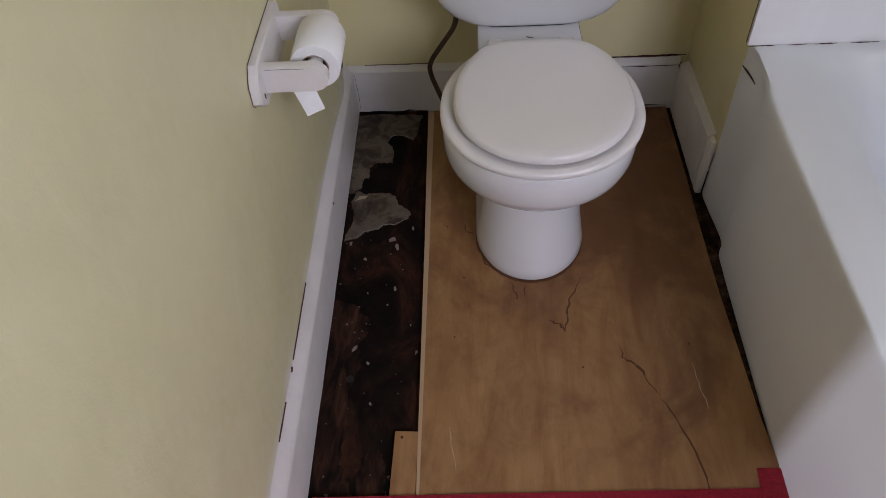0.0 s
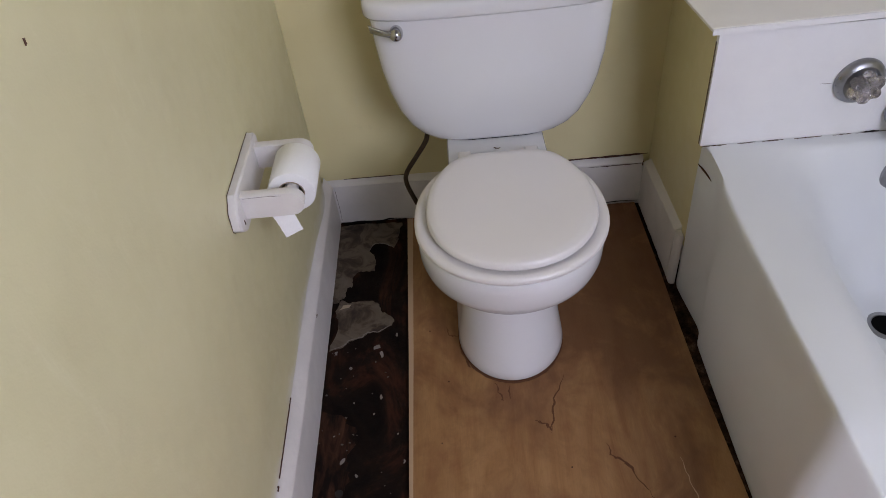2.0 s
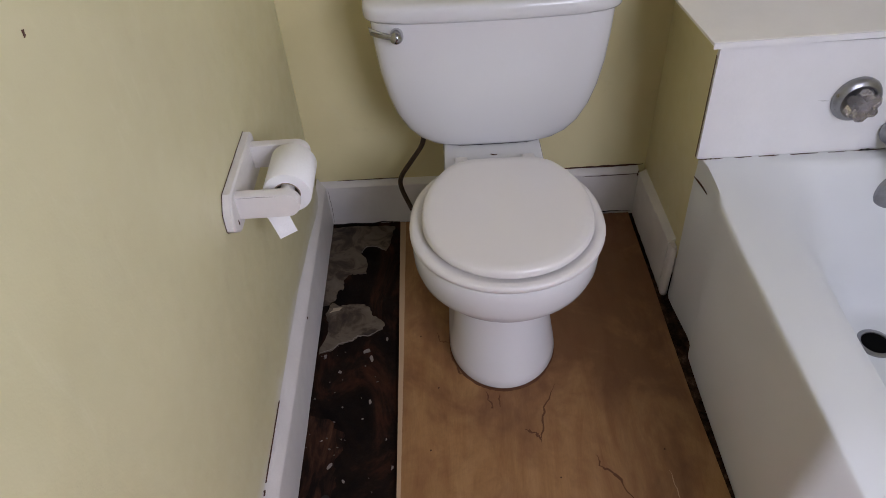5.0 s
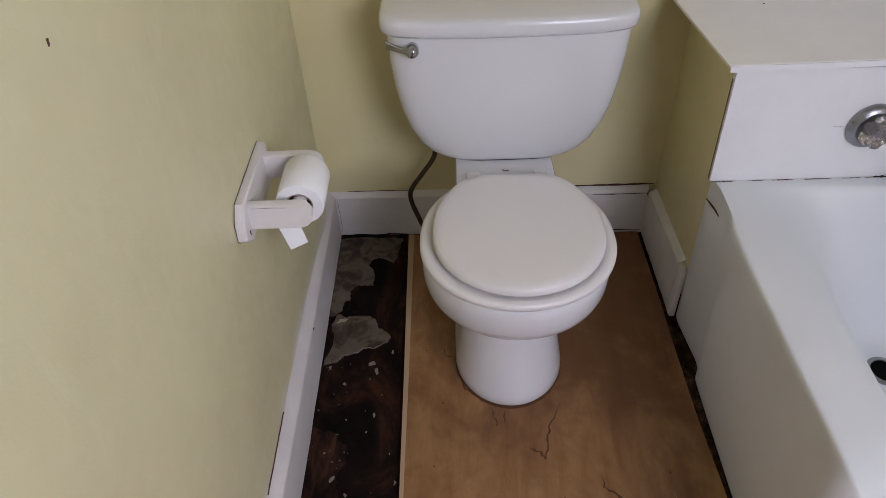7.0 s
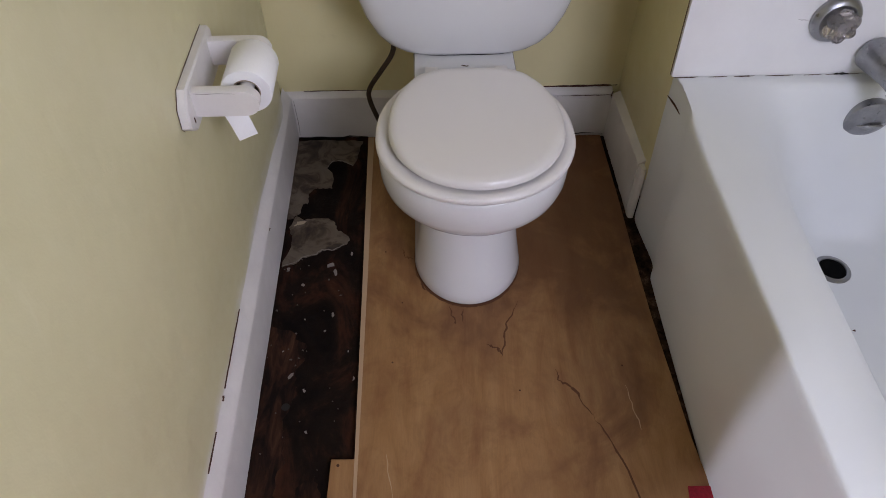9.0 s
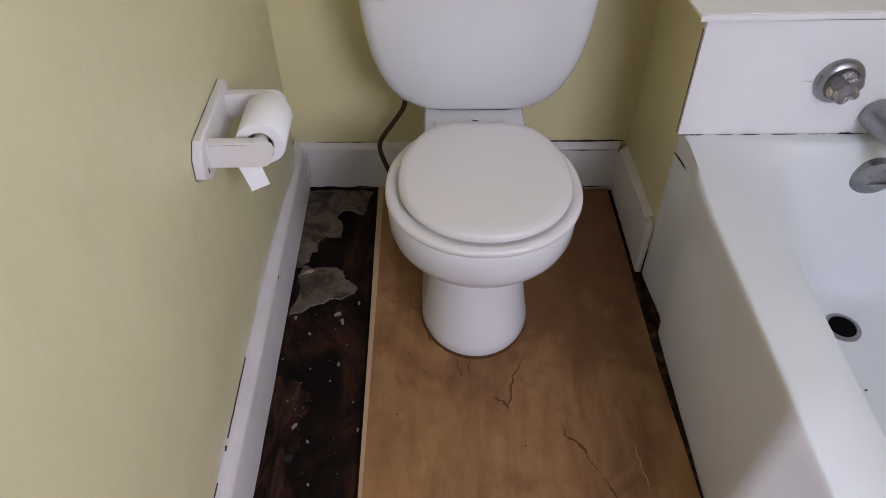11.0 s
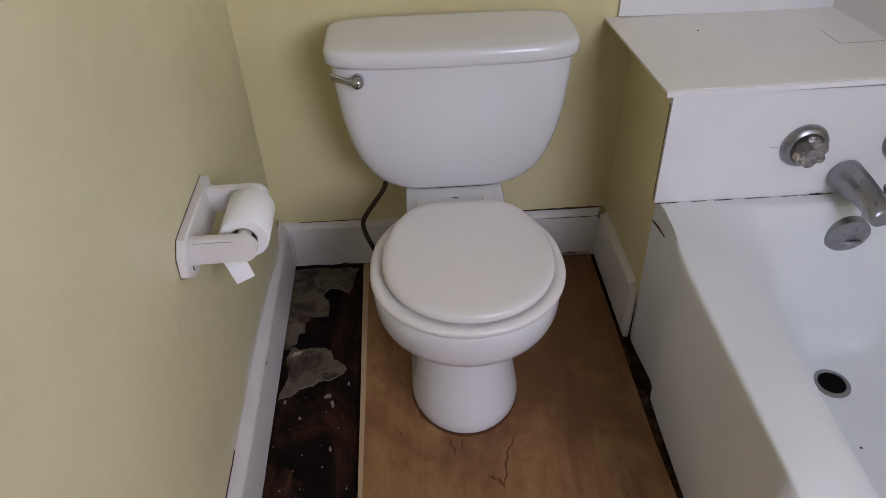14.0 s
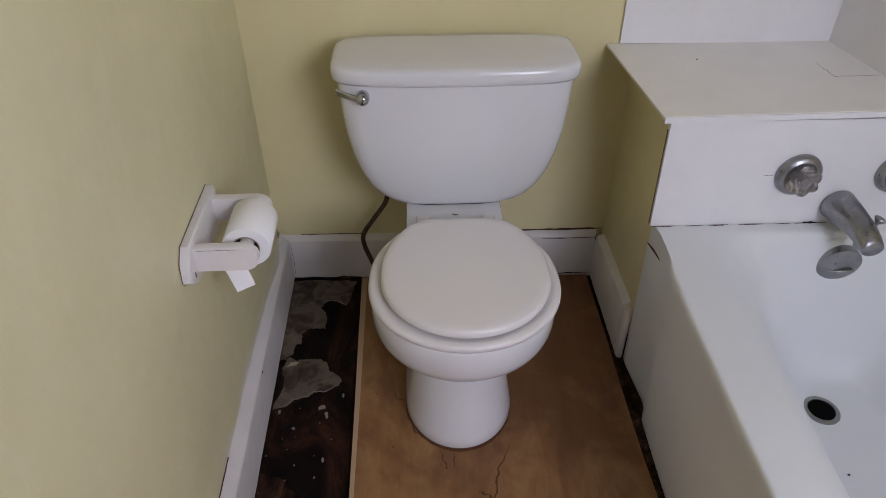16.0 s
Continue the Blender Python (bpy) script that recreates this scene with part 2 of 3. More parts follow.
def tube(points, radius, n=12, steps=8):
    """A round tube along a smooth line through the points; radius is a number or one for each point."""
    pts = [Vector(p) for p in points]
    rad = [radius] * len(pts) if isinstance(radius, (int, float)) else list(radius)
    line, width = [], []
    for i in range(len(pts) - 1):
        p0, p1, p2, p3 = pts[max(i - 1, 0)], pts[i], pts[i + 1], pts[min(i + 2, len(pts) - 1)]
        for k in range(steps + (i == len(pts) - 2)):
            t = k / steps
            line.append(0.5 * (2 * p1 + (p2 - p0) * t + (2 * p0 - 5 * p1 + 4 * p2 - p3) * t * t + (3 * p1 - p0 - 3 * p2 + p3) * t ** 3))
            width.append(rad[i] + (rad[i + 1] - rad[i]) * t)
    loops, side = [], Vector((0.31, 0.17, 0.93))
    for i, p in enumerate(line):
        d = (line[min(i + 1, len(line) - 1)] - line[max(i - 1, 0)]).normalized()
        u = side.cross(d).normalized()
        w = d.cross(u)
        side = w if abs(w.dot(d)) < 0.9 else side
        loops.append([p + width[i] * (math.cos(2 * math.pi * k / n) * u + math.sin(2 * math.pi * k / n) * w) for k in range(n)])
    return loft(loops)


def turned(profile, m, n=40, close=True):
    """A turned body: (radius, height) pairs round the local z axis, put at m."""
    loops = [[m @ Vector((r * math.cos(2 * math.pi * k / n), r * math.sin(2 * math.pi * k / n), h)) for k in range(n)] for r, h in profile]
    return loft(loops, close, close)


def streak(points, width, z, seed=0, thick=0.0006, axis="z", sway=0.5):
    """A thin, uneven sliver along a line on a flat surface."""
    rnd = random.Random(seed)
    fine = []
    for (x0, y0), (x1, y1) in zip(points, points[1:]):
        for k in range(5):
            t = k / 5
            fine.append((x0 + (x1 - x0) * t + rnd.uniform(-1, 1) * width * sway, y0 + (y1 - y0) * t + rnd.uniform(-1, 1) * width * sway))
    fine.append(points[-1])
    left, right = [], []
    for i, (x, y) in enumerate(fine):
        xa, ya = fine[max(i - 1, 0)]
        xb, yb = fine[min(i + 1, len(fine) - 1)]
        d = math.hypot(xb - xa, yb - ya) or 1
        w = width * (0.25 + 0.75 * rnd.random()) * min(1, 0.25 + 3 * min(i, len(fine) - 1 - i) / len(fine)) / 2
        left.append((x - (yb - ya) / d * w, y + (xb - xa) / d * w))
        right.append((x + (yb - ya) / d * w, y - (xb - xa) / d * w))
    put = (lambda p, h: (p[0], p[1], z + h)) if axis == "z" else (lambda p, h: (p[0], z - h, p[1])) if axis == "y" else (lambda p, h: (z + h, p[0], p[1]))
    bm = bmesh.new()
    rows = [[bm.verts.new(put(p, 0)) for p in left], [bm.verts.new(put(p, thick)) for p in left],
            [bm.verts.new(put(p, thick)) for p in right], [bm.verts.new(put(p, 0)) for p in right]]
    for a, b in zip(rows, rows[1:]):
        for i in range(len(left) - 1):
            bm.faces.new((a[i], a[i + 1], b[i + 1], b[i]))
    return bm


def ragged(outline, amount, seed, steps=6):
    """The outline with a torn, uneven edge."""
    rnd = random.Random(seed)
    out = []
    for (x0, y0), (x1, y1) in zip(outline, outline[1:] + outline[:1]):
        for k in range(steps):
            t = k / steps
            j = amount if k else amount * 0.3
            out.append((x0 + (x1 - x0) * t + rnd.uniform(-j, j), y0 + (y1 - y0) * t + rnd.uniform(-j, j)))
    return out


# ---------------------------------------------------------------- room
SKEW = pose(0, 0, 0, 0, 0, 2.0)     # the side walls are not square to the back wall
floor = solid("floor", box((-2.0, -4.0, -0.10), (1.9, 0.1, -0.012)), ROT, "bare rotten dark subfloor boards stained black", "floor", kind="structure")
solid("wall_north", box((-2.0, 0.0, -0.1), (1.9, 0.12, 2.4)), YELLOW_BOUNCE, "pale yellow painted plaster wall behind the toilet", "wall", kind="structure")
hollow = [(0.0, -1.40), (0.0, -0.42), (0.0035, -0.26), (0.0085, -0.15), (0.0090, -0.115), (0.0060, -0.080), (-0.0015, -0.045), (-0.0140, -0.002)]
bm = loft([[(-0.10, -1.40, z), *[(x, y, z) for x, y in hollow], (-0.10, -0.002, z)] for z in (-0.1, 2.4)])
box((-0.10, -2.20, 2.05), (0.0, -1.40, 2.4), bm=bm)
box((-0.10, -3.95, -0.1), (0.0, -2.20, 2.4), bm=bm)
solid("wall_west", bm, YELLOW_SMEARED, "pale yellow painted plaster side wall", "wall", kind="structure", at=SKEW)
solid("wall_south", box((-2.0, -3.92, -0.1), (1.9, -3.8, 2.4)), CEIL, "plain white painted wall", "wall", kind="structure")
bm = box((1.62, -3.8, -0.1), (1.74, -3.26, 2.4))
box((1.62, -1.98, -0.1), (1.74, -0.001, 2.4), bm=bm)
box((1.62, -3.26, -0.1), (1.74, -1.98, 1.22), bm=bm)
box((1.62, -3.26, 2.30), (1.74, -1.98, 2.4), bm=bm)
solid("wall_east", bm, YELLOW, "pale yellow painted wall with a window opening", "wall", kind="structure")
bm = box((-2.0, -3.8, -0.1), (-1.9, -2.52, 2.4))
box((-2.0, -2.24, -0.1), (-1.9, 0.0, 2.4), bm=bm)
box((-2.0, -2.52, -0.1), (-1.9, -2.24, 0.85), bm=bm)
box((-2.0, -2.52, 1.85), (-1.9, -2.24, 2.4), bm=bm)
solid("wall_hall", bm, CEIL, "plain pale hallway wall with a narrow window", "wall", kind="structure")
solid("ceiling", box((-2.0, -3.92, 2.401), (1.9, 0.12, 2.5)), CEIL, "plain white ceiling", "ceiling", kind="structure")


def window(name, x, y0, y1, z0, z1):
    w = tagged(new(name), "white framed window letting in daylight", "window", kind="structure")
    w.matrix_basis = pose(x, (y0 + y1) / 2, z0)
    hy, h = (y1 - y0) / 2, z1 - z0
    bm = box((-0.03, -hy, 0), (0.03, hy, 0.05))
    box((-0.03, -hy, h - 0.05), (0.03, hy, h), bm=bm)
    box((-0.03, -hy, 0.05), (0.03, -hy + 0.05, h - 0.05), bm=bm)
    box((-0.03, hy - 0.05, 0.05), (0.03, hy, h - 0.05), bm=bm)
    part("window_frame", bm, TRIM, w)
    pane = part("pane", box((-0.003, -hy + 0.05, 0.05), (0.003, hy - 0.05, h - 0.05)), GLASS, w)
    pane.visible_shadow = False


window("window_1", 1.69, -3.26, -1.98, 1.22, 2.30)
window("window_2", -1.96, -2.52, -2.24, 0.85, 1.85)


SQUARE = [(0, 0), (0.018, 0), (0.018, 0.1255), (0.0172, 0.128), (0.0172, 0.1295), (0.018, 0.131), (0.0165, 0.1335), (0, 0.1425)]
SLOPED = [(0, 0), (0.018, 0), (0.018, 0.120), (0.0178, 0.1255), (0.0165, 0.1295), (0.0120, 0.1375), (0.0060, 0.1475), (0.0022, 0.1545), (0, 0.161)]


def skirting(length, ends=(0, 0), side=1, rise=(1.0, 1.0), prof=SQUARE):
    """A baseboard with a painted-over cap, running along local -y, its back at x = 0."""
    ys = np.linspace(-ends[0], -length + ends[1], 24)
    rnd = random.Random(4)
    return loft([[(side * (x + (rnd.uniform(-0.0006, 0.0006) if x else 0)), float(y), z * (rise[0] + (rise[1] - rise[0]) * -float(y) / length)) for x, z in prof] for y in ys])


solid("baseboard_west", skirting(1.38, (0.018, 0), 1, (1.0, 1.0), SLOPED), TRIM, "chipped white painted baseboard along the wall", "baseboard", kind="structure", at=SKEW @ pose(0, 0, -0.008))
solid("baseboard_north", skirting(0.866, (0.001, 0.020), -1, (0.955, 1.05)), TRIM, "worn white painted baseboard behind the toilet", "baseboard", kind="structure", at=pose(0, 0, -0.008, 0, 0, 90))
BOXSIDE = pose(0.864, 0, 0, 0, 0, 1.5)
solid("baseboard_east", skirting(0.302, (0.018, 0), -1, (1.02, 1.13)), TRIM, "worn white painted baseboard below the boxed-in tub end", "baseboard", kind="structure", at=BOXSIDE @ pose(-0.001, 0, -0.006))

bm = loft([oval(0.0085, 0.0150, 0.8620, -0.3125, z, 20, 3.0) for z in (-0.010, 0.138)] + [oval(0.0055, 0.0110, 0.8620, -0.3125, 0.1440, 20, 3.0)])
solid("trim_end_post", bm, TRIM, "rounded white painted end of the baseboard", "trim", kind="structure")

# the boxed-in end above the tub taps
bm = loft([[(0.864, 0, z), (0.869, e, z), (w, e, z), (w, 0, z)] for z, e, w in ((-0.012, -0.301, 0.872), (0.118, -0.301, 0.872), (0.1185, -0.330, 0.872), (0.399, -0.330, 0.872), (0.3995, -0.319, 0.90), (0.643, -0.319, 0.90))])
solid("wall_box_side", bm, YELLOW_BOUNCE, "yellow painted side of the boxed-in tub end, bounce light in its colour", "wall", kind="structure")
bm = loft([[(0.902, -0.302, z), (1.619, -0.282, z), (1.619, -0.002, z), (0.902, -0.002, z)] for z in (-0.012, 0.642)])
solid("wall_box_core", bm, PANEL, "plain boxed-in end of the bath alcove", "wall", kind="structure")

FRONT = pose(0.855, -0.324, 0, 0, 0, 1.6)      # the box front is turned a little too
panel = thing("tap_panel", FRONT @ pose(0, 0, 0.3996), "white painted board carrying the tub taps", "panel")
bm = loft([[(0.002, 0, 0), (-0.004, 0, 0.239), (0.763, 0, 0.239), (0.763, 0, 0)], [(0.002, -0.011, 0), (-0.004, -0.011, 0.239), (0.763, -0.011, 0.239), (0.763, -0.011, 0)]])
part("board", bm, PANEL, panel)
bm = loft([[(0.0012, y, 0.0), (-0.0046, y, 0.22), (-0.0026, y, 0.22), (0.0034, y, 0.0)] for y in (-0.0035, -0.0002)])
part("dark_edge", bm, EDGE, panel, "dark open edge of the board")
part("drip_mark", streak([(0.205, 0.119), (0.226, 0.118)], 0.0012, -0.0112, 3, 0.0003, "y"), FLAKE, panel)

shelf = thing("shelf", pose(0.82, 0, 0.642, 0, -0.8, 0), "cream white laminate shelf over the boxed-in tub end", "shelf")
lp = [(0.796 - 0.82, -0.002), (0.831 - 0.82, -0.351), (0.80, -0.330), (0.80, -0.002)]
top = part("top", sheet(lp, 0.0095, 0.016, 0.0012), SHELF, shelf)
part("edge_strip", loft([[(0.0115, -0.3540, z), (0.80, -0.3330, z), (0.80, -0.3302, z), (0.0115, -0.3512, z)] for z in (0.004, 0.0150)]), PANEL, shelf)
part("scribed_line", streak([(0.388, -0.125), (0.394, -0.192), (0.49, -0.190)], 0.0016, 0.0161, 8, 0.0004), FLAKE, shelf)
part("speck", sheet(ragged([(0.145, -0.098), (0.149, -0.098), (0.149, -0.095), (0.145, -0.095)], 0.0006, 2, 2), 0.016, 0.0166), CRACK, shelf)

solid("wall_surround", box((0.823, -0.008, 0.6605), (1.30, -0.0005, 2.398)), PANEL, "white panel on the wall above the shelf", "wall panel", kind="structure")
bm = loft([[(1.287, -0.009, z), (1.335, -0.330, z), (1.619, -0.330, z), (1.619, -0.009, z)] for z in (0.6605, 2.399)])
solid("wall_return", bm, PANEL, "pale cream wall return beside the shelf", "wall", kind="structure")


# ---------------------------------------------------------------- bathtub
def tub_side(y):
    """How far the room-side face of the tub stands at y."""
    k = min(max((-y - 0.44) / 0.17, 0), 1)
    k = k * k * (3 - 2 * k)
    return 0.862 * (1 - k) + (0.8605 + 0.022 * (-y - 0.6)) * k


def tub_outer(n=440):
    cx, cy, a, b = 1.235, -1.09, 0.375, 0.786
    pts = []
    for x, y, _ in even(oval(a, b, cx, cy, 0, 2400, 44), n):
        if x < cx:
            x += (tub_side(y) - (cx - a)) * min(1, (cx - x) / a * 1.25)
        pts.append((x, y, 0))
    return pts


def tub_inner(x0, x1, y0, y1, z, power, n=440):
    return even(oval((x1 - x0) / 2, (y1 - y0) / 2, (x0 + x1) / 2, (y0 + y1) / 2, z, 1200, power), n)


tub = thing("bathtub", pose(0, 0, 0), "white enamelled bathtub with a dulled grubby apron", "bathtub")
rim, lip = tub_outer(), tub_inner(0.908, 1.555, -1.80, -0.352, 0.3998, 16)
loops = []
for k, z in ((0.50, -0.010), (0.415, 0.06), (0.235, 0.20), (0.10, 0.30), (0.077, 0.318), (0.036, 0.348), (0.008, 0.372), (0.0, 0.382), (0.010, 0.3890), (0.034, 0.3942), (0.08, 0.3975), (0.15, 0.3985), (0.27, 0.3989), (0.50, 0.3992)):
    ring = []
    for p, q in zip(rim, lip):
        e = min(max((-p[1] - 0.34) / 0.12, 0), 1) if z < 0.37 and p[0] < 1.0 else 1
        g = max(0, 1 - ((p[1] + 0.395) / 0.085) ** 2) ** 2 if p[0] < 1.0 else 0      # softer shoulder by the tub's end
        g *= min(max((z - 0.30) / 0.06, 0), 1) * min(1, (0.3992 - z) / 0.003)
        x = p[0] + (q[0] - p[0]) * (k * (0.3 + 0.7 * e) + 0.30 * g)
        y = p[1] + (q[1] - p[1]) * (k if z > 0.37 or p[1] < -1 else 0)
        if z < 0.31 and x < 1.0:      # the apron's panel stands a little proud past the tub's end
            e = min(max((-y - 0.478) / 0.040, 0), 1)
            x -= 0.013 * e * e * (3 - 2 * e) * (1 - max(0, z - 0.2) / 0.11)
        ring.append((x, y, z))
    loops.append(ring)
for x0, y1, z, power in ((0.908, -0.352, 0.3998, 16), (0.932, -0.358, 0.397, 10), (0.956, -0.364, 0.389, 8), (0.982, -0.369, 0.372, 7), (1.012, -0.374, 0.340, 6), (1.062, -0.384, 0.26, 5.4),
                         (1.122, -0.400, 0.15, 5), (1.162, -0.415, 0.085, 4.6), (1.184, -0.430, 0.052, 4.3), (1.200, -0.446, 0.0385, 4), (1.216, -0.462, 0.0345, 3.8), (1.29, -0.70, 0.0335, 3)):
    k = (0.40 - z) / 0.367
    loops.append(tub_inner(x0, 1.555 - 0.15 * k ** 1.5, -1.80 + 0.32 * k, y1, z, power))
part("shell", loft(loops), TUB, tub, angle=60)
dr = thing("drain", pose(1.256, -0.528, 0.0352), "dark open tub drain with a dull metal ring", "drain")
part("ring", turned([(0.0285, 0.0006), (0.0290, 0.0032), (0.0305, 0.0042), (0.035, 0.0036), (0.0385, 0.0016), (0.039, 0.0)], Matrix.Identity(4), 40, False), DULL, dr)
part("hole", turned([(0.0288, 0.0004), (0.0288, 0.0012)], Matrix.Identity(4), 32), RUBBER, dr)
part("rim_chip", tube([(0.8635, -0.328, 0.350), (0.8680, -0.348, 0.350), (0.8720, -0.368, 0.349), (0.8740, -0.386, 0.348)], [0.0008, 0.0021, 0.0019, 0.0007], 8, 4), CRACK, tub, "dark chip in the enamel")
part("floor_fleck", sheet(ragged([(1.236, -0.688), (1.241, -0.690), (1.242, -0.686)], 0.0006, 3, 2), 0.0335, 0.0372), CRACK, tub, "small rust fleck")

# open joint between board and tub
rnd = random.Random(12)
x = 0.858
bm_all = thing("cracked_joint", FRONT @ pose(-0.855, 0.324, 0), "broken dark sealant joint between board and tub", "sealant")
while x < 1.20:
    w = rnd.uniform(0.03, 0.07)
    part("gap_piece", streak([(x, 0.4012), (x + w / 2, 0.4015), (x + w, 0.402)], rnd.uniform(0.0014, 0.0030), -0.3400, int(x * 1000), 0.0008, "y", 0.12), CRACK, bm_all)
    x += w + rnd.uniform(0.004, 0.03)
part("gap_piece", streak([(1.175, 0.4025), (1.205, 0.403)], 0.006, -0.3400, 77, 0.0010, "y", 0.15), DARK, bm_all)


# ---------------------------------------------------------------- taps
TURN_OUT = pose(0, 0, 0, 90, 0, 0)      # local z towards the room


def tap(x, z):
    t = thing("tub_tap", FRONT @ pose(x - 0.855, -0.011, z) @ TURN_OUT, "clear fluted acrylic tub tap on a dull chrome plate", "tap", "tub taps")
    part("plate", turned([(0.0450, 0.0), (0.0458, 0.003), (0.0445, 0.008), (0.0395, 0.014), (0.034, 0.0165), (0.031, 0.0155), (0.030, 0.008), (0.020, 0.005), (0.0, 0.005)], Matrix.Identity(4), 48, False), DULL, t)
    loops = []
    for r, h in ((0.010, 0.008), (0.013, 0.012), (0.026, 0.016), (0.0315, 0.022), (0.0325, 0.033), (0.0285, 0.039), (0.021, 0.0405), (0.014, 0.0375), (0.006, 0.0365)):
        ring = []
        for k in range(80):
            a = 2 * math.pi * k / 80
            q = r * (1 - (0.24 if r > 0.02 else 0.10) * (0.5 + 0.5 * math.cos(6 * a)) ** 1.6)
            ring.append((q * math.cos(a), q * math.sin(a), h))
        loops.append(ring)
    part("knob", loft(loops), ACRYL, t, "cloudy clear acrylic knob")
    part("stem", turned([(0.008, 0.004), (0.009, 0.010), (0.009, 0.030), (0.001, 0.031)], Matrix.Identity(4), 20), DULL, t)
    return t


tap(1.129, 0.520)
tap(1.333, 0.520)

sp = thing("tub_spout", FRONT @ pose(0.380, -0.011, 0.445, 0, 0, 4.5), "dull grey chrome tub spout with a lift diverter", "spout")
prof = [(0.0, 0.0, 0.030, 0.030), (-0.004, 0.0, 0.032, 0.032), (-0.018, 0.0, 0.031, 0.031), (-0.050, 0.0, 0.0275, 0.028), (-0.080, -0.001, 0.0245, 0.0245), (-0.100, -0.004, 0.0235, 0.0225),
        (-0.116, -0.009, 0.0225, 0.0205), (-0.128, -0.014, 0.0215, 0.0175), (-0.133, -0.0160, 0.0205, 0.0155), (-0.1345, -0.0165, 0.017, 0.012)]
loops = [[(1.10 * a * math.cos(2 * math.pi * k / 36), y, zc + 1.10 * b * math.sin(2 * math.pi * k / 36) * (1 if math.sin(2 * math.pi * k / 36) > 0 else 0.9)) for k in range(36)] for y, zc, a, b in prof]
part("body", loft(loops), DULL, sp)
part("outlet", loft([[(0.019 * math.cos(2 * math.pi * k / 24), -0.108 + 0.017 * math.sin(2 * math.pi * k / 24), z) for k in range(24)] for z in (-0.014, -0.0265)]), DULL, sp)
kn = part("diverter", turned([(0.004, 0), (0.004, 0.008), (0.007, 0.010), (0.012, 0.017), (0.011, 0.0195), (0.002, 0.0195)], pose(0.009, -0.102, 0.017, 0, 22, 0), 18), DULL, sp)

ov = thing("overflow_plate", pose(1.259, -0.378, 0.326) @ pose(0, 0, 0, 97, 0, 0), "dull round overflow plate with a trip lever", "overflow plate")
part("plate", turned([(0.001, 0.0125), (0.010, 0.0123), (0.024, 0.0105), (0.038, 0.0065), (0.0445, 0.003), (0.0455, 0.0), (0.0455, -0.014)][::-1], Matrix.Identity(4), 44, False), DULL, ov)
part("lever", tube([(-0.022, -0.006, 0.0095), (-0.006, -0.004, 0.0155), (0.008, -0.003, 0.0160), (0.026, -0.004, 0.0140)], [0.0024, 0.0045, 0.0042, 0.0028], 10), DULL, ov)


# ---------------------------------------------------------------- toilet
toilet = thing("toilet", pose(0.448, 0, 0, 0, 0, 1.6), "white china two-piece toilet with a closed lid", "toilet")


def seat_line(a, front, back, y0, z, n=120, tail=0.53):
    """The outline of seat or lid: round in front, narrowing to a flat back."""
    pts, b = [], y0 - front
    for i in range(61):
        t = math.pi * i / 60
        pts.append((a * math.cos(t), y0 - b * math.sin(t) ** 0.96, z))
    left = []
    for i in range(1, 25):
        s = i / 24
        left.append((-a * (1 - (1 - tail) * s ** 2.5 - 0.16 * max(0, (s - 0.86) / 0.14) ** 2.5), y0 + (back - y0) * s, z))
    pts += left + [(-x, y, zz) for x, y, zz in reversed(left)]
    return even(pts, n)


def ease(loop, k, z, cy):
    return [(x * (1 - k), cy + (y - cy) * (1 - k), z) for x, y, _ in loop]


# bowl and pedestal, one body
def body_ring(a, front, back, z, power=2.0, mid=None):
    y0 = mid if mid is not None else front + a * 1.05
    pts = []
    for i in range(72):
        t = 2 * math.pi * i / 72
        c, s = math.cos(t), math.sin(t)
        b = (y0 - front) if s < 0 else (back - y0)
        p = 2.0 if s < 0 else power
        pts.append((a * math.copysign(abs(c) ** (2 / p), c), y0 + b * math.copysign(abs(s) ** (2 / p), s), z))
    return pts


rings = [body_ring(0.115, -0.592, -0.17, 0.001, 3.4, -0.46), body_ring(0.118, -0.597, -0.17, 0.010, 3.4, -0.46), body_ring(0.115, -0.593, -0.17, 0.030, 3.2, -0.46),
         body_ring(0.107, -0.577, -0.17, 0.08, 3, -0.46), body_ring(0.101, -0.564, -0.17, 0.14, 2.8, -0.455), body_ring(0.099, -0.556, -0.17, 0.195, 2.6, -0.45),
         body_ring(0.0985, -0.555, -0.16, 0.203, 2.6, -0.45), body_ring(0.1005, -0.557, -0.16, 0.2085, 2.6, -0.45), body_ring(0.107, -0.565, -0.155, 0.2150, 2.6, -0.455),
         body_ring(0.1165, -0.577, -0.15, 0.2215, 2.6, -0.46), body_ring(0.1195, -0.581, -0.15, 0.2250, 2.6, -0.46), body_ring(0.1205, -0.583, -0.15, 0.2290, 2.6, -0.46), body_ring(0.142, -0.613, -0.14, 0.251, 2.6, -0.475), body_ring(0.161, -0.642, -0.14, 0.275, 2.6, -0.48),
         body_ring(0.173, -0.660, -0.14, 0.297, 2.6, -0.485), body_ring(0.1768, -0.668, -0.14, 0.316, 2.6, -0.488), body_ring(0.1780, -0.669, -0.20, 0.342, 2.6, -0.49), body_ring(0.1779, -0.6688, -0.312, 0.3495, 2.6, -0.49),
         body_ring(0.1775, -0.668, -0.314, 0.372, 2.6, -0.49), body_ring(0.1735, -0.662, -0.318, 0.3805, 2.6, -0.49)]


def waist(p):
    """The body narrows behind the bowl."""
    x, y, z = p
    if z > 0.2 and y > -0.42:
        lim = 0.100 + 0.09 * max(0, (-y - 0.275) / 0.17)
        x = max(-lim, min(lim, x))
    return (x, y, z)


